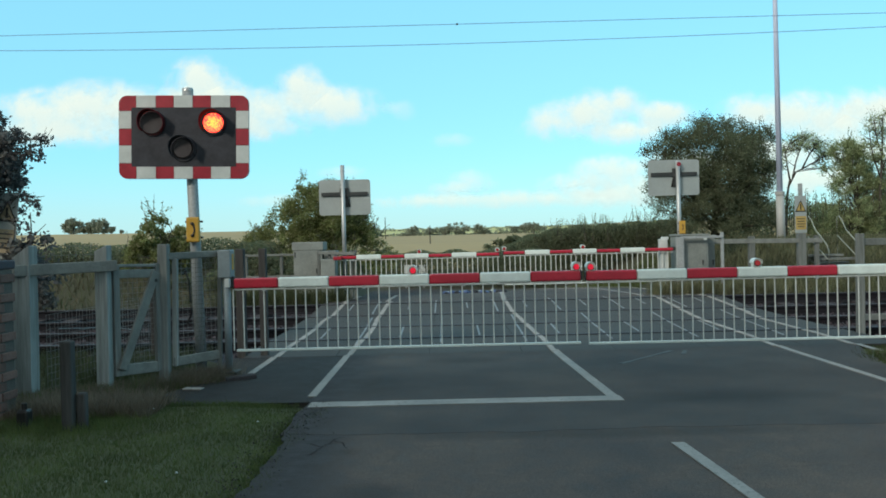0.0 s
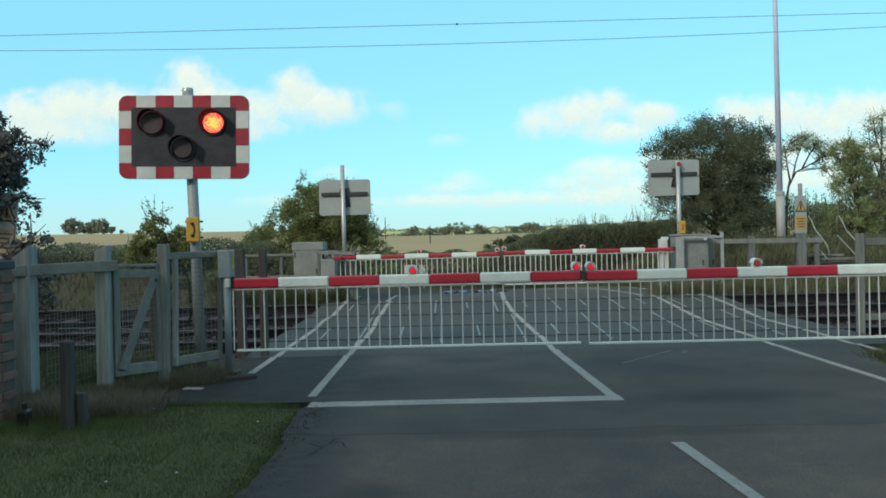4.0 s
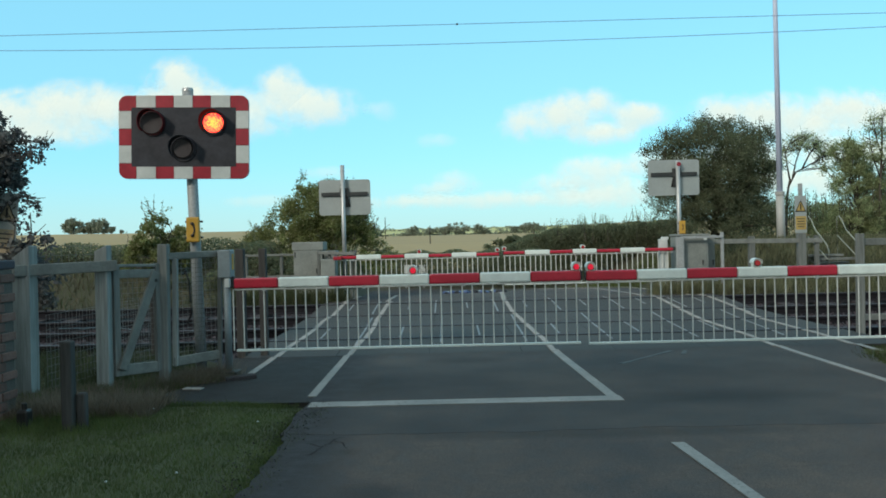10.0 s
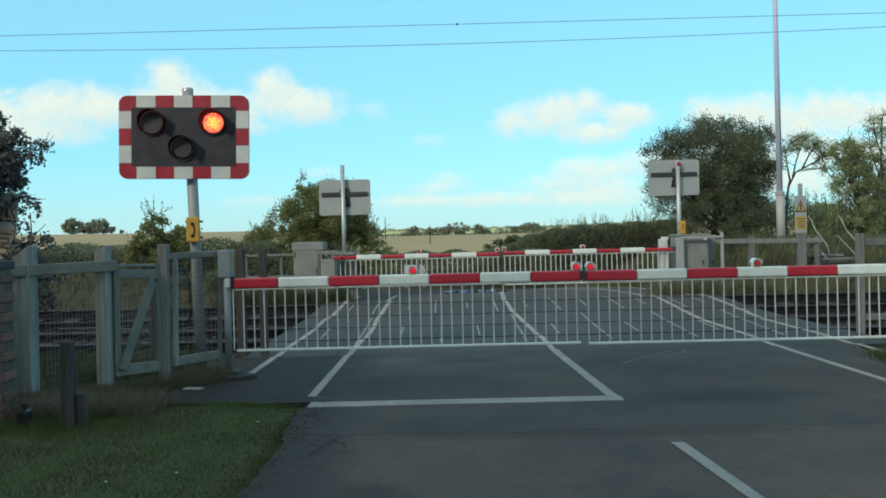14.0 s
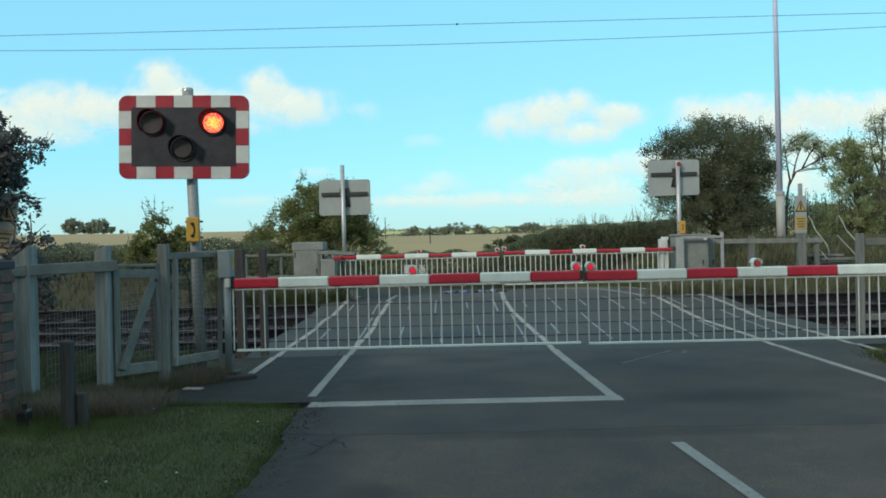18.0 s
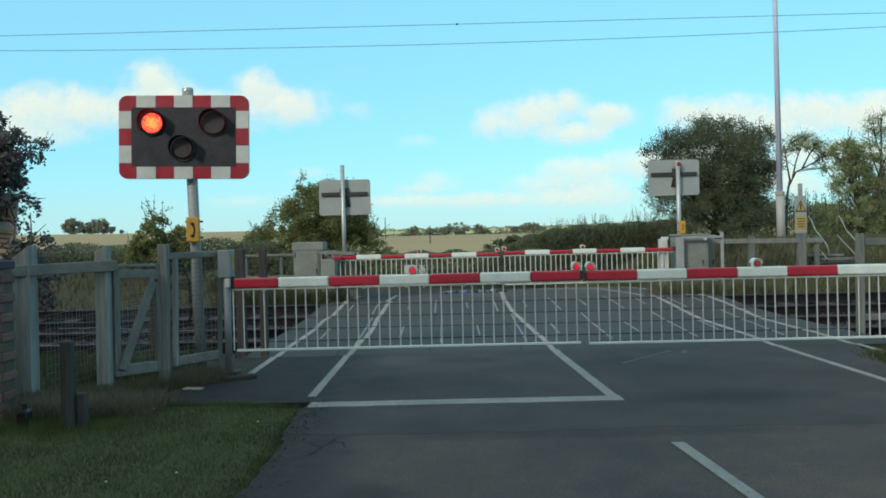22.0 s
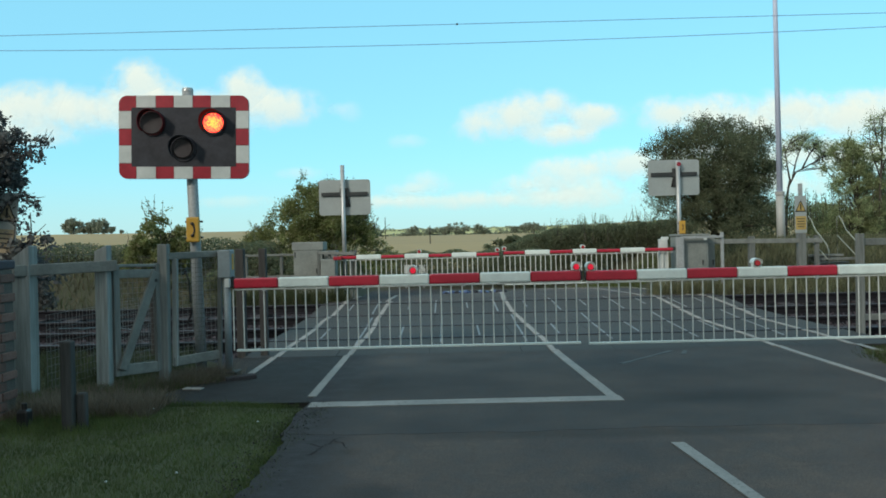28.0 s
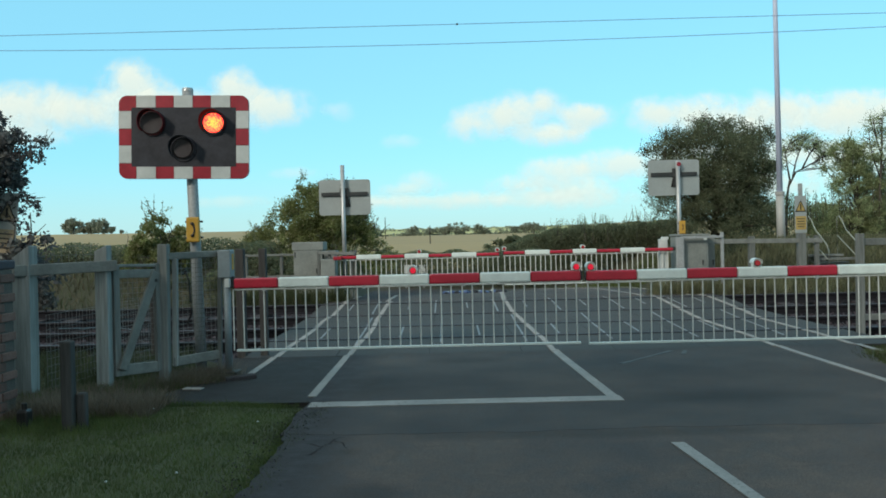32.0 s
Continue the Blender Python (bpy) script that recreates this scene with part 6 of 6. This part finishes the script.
# ---- clouds: soft far banks of puffs that drift ----
def cloud_material():
    """White vapour: opaque in a puff's middle, thinning unevenly towards its rim."""
    m = bpy.data.materials.new("cloud")
    m.use_nodes = True
    n, l = m.node_tree.nodes, m.node_tree.links
    n.remove(n["Principled BSDF"])

    def rng_node(lo, hi, a, b, smooth=False):
        r = n.new("ShaderNodeMapRange")
        r.interpolation_type = "SMOOTHSTEP" if smooth else "LINEAR"
        for i, v in enumerate((lo, hi, a, b)):
            r.inputs[i + 1].default_value = v
        return r

    tc, oi = n.new("ShaderNodeTexCoord"), n.new("ShaderNodeObjectInfo")
    off = n.new("ShaderNodeVectorMath")
    off.operation = "MULTIPLY_ADD"
    l.new(oi.outputs["Random"], off.inputs[0])
    off.inputs[1].default_value = (4000, 0, 9000)
    l.new(tc.outputs["Object"], off.inputs[2])
    nz = n.new("ShaderNodeTexNoise")
    nz.inputs["Scale"].default_value, nz.inputs["Detail"].default_value, nz.inputs["Roughness"].default_value = 0.0075, 7, 0.58
    l.new(off.outputs[0], nz.inputs["Vector"])
    mapn = n.new("ShaderNodeMapping")
    mapn.inputs["Location"].default_value, mapn.inputs["Scale"].default_value = (-1, 0, -1), (2, 0, 2)
    l.new(tc.outputs["Generated"], mapn.inputs["Vector"])
    ln = n.new("ShaderNodeVectorMath")
    ln.operation = "LENGTH"
    l.new(mapn.outputs[0], ln.inputs[0])
    core = rng_node(0, 1, 1.0, 0.02)
    l.new(ln.outputs["Value"], core.inputs[0])
    ragged_edge = rng_node(0.25, 0.75, -0.42, 0.42)
    l.new(nz.outputs[0], ragged_edge.inputs[0])
    add = n.new("ShaderNodeMath")
    l.new(core.outputs[0], add.inputs[0])
    l.new(ragged_edge.outputs[0], add.inputs[1])
    al = rng_node(0.06, 1.0, 0, 0.92, True)
    l.new(add.outputs[0], al.inputs[0])
    rim = rng_node(0.6, 1.0, 1, 0, True)
    l.new(ln.outputs["Value"], rim.inputs[0])
    mul = n.new("ShaderNodeMath")
    mul.operation = "MULTIPLY"
    l.new(al.outputs[0], mul.inputs[0])
    l.new(rim.outputs[0], mul.inputs[1])
    thinner = n.new("ShaderNodeMath")
    thinner.operation = "MULTIPLY"
    l.new(mul.outputs[0], thinner.inputs[0])
    l.new(oi.outputs["Alpha"], thinner.inputs[1])
    sep = n.new("ShaderNodeSeparateXYZ")
    l.new(mapn.outputs[0], sep.inputs[0])
    # puffs glow by themselves; sunlit top and duller underside are put into the colour
    shade = rng_node(-0.9, 0.4, 0, 1)
    l.new(sep.outputs["Z"], shade.inputs[0])
    ramp = n.new("ShaderNodeValToRGB")
    ramp.color_ramp.elements[0].color, ramp.color_ramp.elements[1].color = (0.62, 0.8, 0.79, 1), (0.86, 0.915, 0.79, 1)
    l.new(shade.outputs[0], ramp.inputs[0])
    em, tr, mix = n.new("ShaderNodeEmission"), n.new("ShaderNodeBsdfTransparent"), n.new("ShaderNodeMixShader")
    l.new(ramp.outputs[0], em.inputs["Color"])
    l.new(thinner.outputs[0], mix.inputs[0])
    l.new(tr.outputs[0], mix.inputs[1])
    l.new(em.outputs[0], mix.inputs[2])
    l.new(mix.outputs[0], n["Material Output"].inputs["Surface"])
    return m


M_CLOUD = cloud_material()
CLOUD_Y = 4200.0
CLOUDS = []


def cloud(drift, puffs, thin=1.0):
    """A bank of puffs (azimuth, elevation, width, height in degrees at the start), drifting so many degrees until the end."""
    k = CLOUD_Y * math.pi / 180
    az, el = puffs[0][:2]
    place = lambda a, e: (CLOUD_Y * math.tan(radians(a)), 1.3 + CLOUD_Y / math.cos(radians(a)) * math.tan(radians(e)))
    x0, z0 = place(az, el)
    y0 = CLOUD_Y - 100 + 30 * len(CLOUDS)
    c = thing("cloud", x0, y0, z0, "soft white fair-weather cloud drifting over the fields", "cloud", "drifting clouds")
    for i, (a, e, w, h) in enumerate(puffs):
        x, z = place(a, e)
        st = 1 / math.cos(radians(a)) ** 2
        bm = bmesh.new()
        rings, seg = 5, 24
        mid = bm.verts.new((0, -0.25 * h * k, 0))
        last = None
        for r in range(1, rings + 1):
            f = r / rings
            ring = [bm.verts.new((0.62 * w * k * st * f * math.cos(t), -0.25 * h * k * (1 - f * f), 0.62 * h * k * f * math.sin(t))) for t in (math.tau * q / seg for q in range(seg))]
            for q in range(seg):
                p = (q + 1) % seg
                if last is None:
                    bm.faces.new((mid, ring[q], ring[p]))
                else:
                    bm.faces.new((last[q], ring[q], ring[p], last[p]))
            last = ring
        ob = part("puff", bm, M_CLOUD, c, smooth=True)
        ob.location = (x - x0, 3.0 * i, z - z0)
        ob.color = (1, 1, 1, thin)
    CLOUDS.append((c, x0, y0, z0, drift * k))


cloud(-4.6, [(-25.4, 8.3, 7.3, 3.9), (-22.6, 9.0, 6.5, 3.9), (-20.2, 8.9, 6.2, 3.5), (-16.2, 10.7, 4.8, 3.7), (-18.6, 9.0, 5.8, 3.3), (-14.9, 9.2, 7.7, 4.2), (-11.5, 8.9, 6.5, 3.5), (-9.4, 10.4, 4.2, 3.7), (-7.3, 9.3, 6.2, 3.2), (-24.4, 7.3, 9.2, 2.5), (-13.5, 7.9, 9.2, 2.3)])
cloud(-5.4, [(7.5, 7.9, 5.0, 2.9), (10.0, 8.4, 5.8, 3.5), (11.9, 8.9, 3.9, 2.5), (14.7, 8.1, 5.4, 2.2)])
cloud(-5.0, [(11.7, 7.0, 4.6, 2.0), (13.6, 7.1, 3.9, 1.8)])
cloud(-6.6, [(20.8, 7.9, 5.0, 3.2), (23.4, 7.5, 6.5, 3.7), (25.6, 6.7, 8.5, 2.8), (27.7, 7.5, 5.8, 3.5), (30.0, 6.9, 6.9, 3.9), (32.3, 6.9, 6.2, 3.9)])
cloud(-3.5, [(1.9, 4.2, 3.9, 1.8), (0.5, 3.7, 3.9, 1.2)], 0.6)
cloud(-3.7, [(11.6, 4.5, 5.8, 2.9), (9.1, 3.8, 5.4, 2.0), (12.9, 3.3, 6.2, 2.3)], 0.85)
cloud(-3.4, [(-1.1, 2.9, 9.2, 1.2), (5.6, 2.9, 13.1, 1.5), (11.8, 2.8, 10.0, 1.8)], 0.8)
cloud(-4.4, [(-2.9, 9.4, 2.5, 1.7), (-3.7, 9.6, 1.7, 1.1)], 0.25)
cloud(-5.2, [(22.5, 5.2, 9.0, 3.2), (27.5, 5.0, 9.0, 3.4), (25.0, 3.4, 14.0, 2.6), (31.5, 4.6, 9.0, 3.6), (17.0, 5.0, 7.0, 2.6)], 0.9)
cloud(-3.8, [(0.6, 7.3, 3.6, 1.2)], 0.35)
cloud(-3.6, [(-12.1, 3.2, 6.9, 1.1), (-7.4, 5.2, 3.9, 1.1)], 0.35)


def motions():
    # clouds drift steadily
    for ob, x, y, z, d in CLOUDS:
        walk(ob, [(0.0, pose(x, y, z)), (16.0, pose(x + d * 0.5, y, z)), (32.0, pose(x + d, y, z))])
    # boughs and slim trees rock in the breeze
    gusts = {0: 0, 1: 1, 2: -2, 3: 2, 4: 6, 5: 10, 6: 12, 7: 10, 8: 9, 9: 4, 10: 4, 11: 4, 12: 6, 13: 3, 14: 7, 15: 8, 16: 9, 17: 9, 18: 5, 19: 3,
             20: 0, 21: 0, 22: 5, 23: 0, 24: 4, 25: 6, 26: 5, 27: 3, 28: 2, 29: 3, 30: 3, 31: 2, 32: 3}
    for i, b in enumerate(BOUGHS):
        home = b.location.copy()
        rows = []
        for k in range(65):
            t = k * 0.5
            lo, hi = gusts[int(t)], gusts[min(32, int(t + 0.5))]
            a = (lo + hi) / 2 * (1.0, 0.8, 0.5)[i] + (0.8 * math.sin(t * 3.7 + i) if k % 2 else 0.0)
            rows.append((t, pose(*home, 0, a, 0)))
        walk(b, rows)
    for i, ob in enumerate(SWAYING):
        home = ob.location.copy()
        walk(ob, [(k * 0.5, pose(*home, 0, 0.35 * math.sin(k * 0.9 + i) + 0.25 * math.sin(k * 0.37 + i), 0)) for k in range(65)])
    # the two red lamps flash in turn: each lens disc turns its lit face out and back
    period, start, share = 0.7785, 0.16, 0.48
    for lens, phase in zip(LENSES, (0, 1)):
        home = lens.location.copy()
        lit = phase == 1
        angle = 0 if lit else 180
        rows = [(0.0, angle)]
        k = 0
        while True:
            for event in (start + period * k, start + period * (k + share)):
                t = math.floor(event * 10) / 10
                if t + 0.1 > 32.0:
                    break
                if t > rows[-1][0]:
                    rows.append((t, angle))
                for j in (1, 2, 3):
                    rows.append((t + j / 30, angle + 60 * j))
                angle += 180
            else:
                k += 1
                continue
            break
        if rows[-1][0] < 32.0:
            rows.append((32.0, angle))
        walk(lens, [(t, pose(*home, 0, 0, a)) for t, a in rows])


motions()
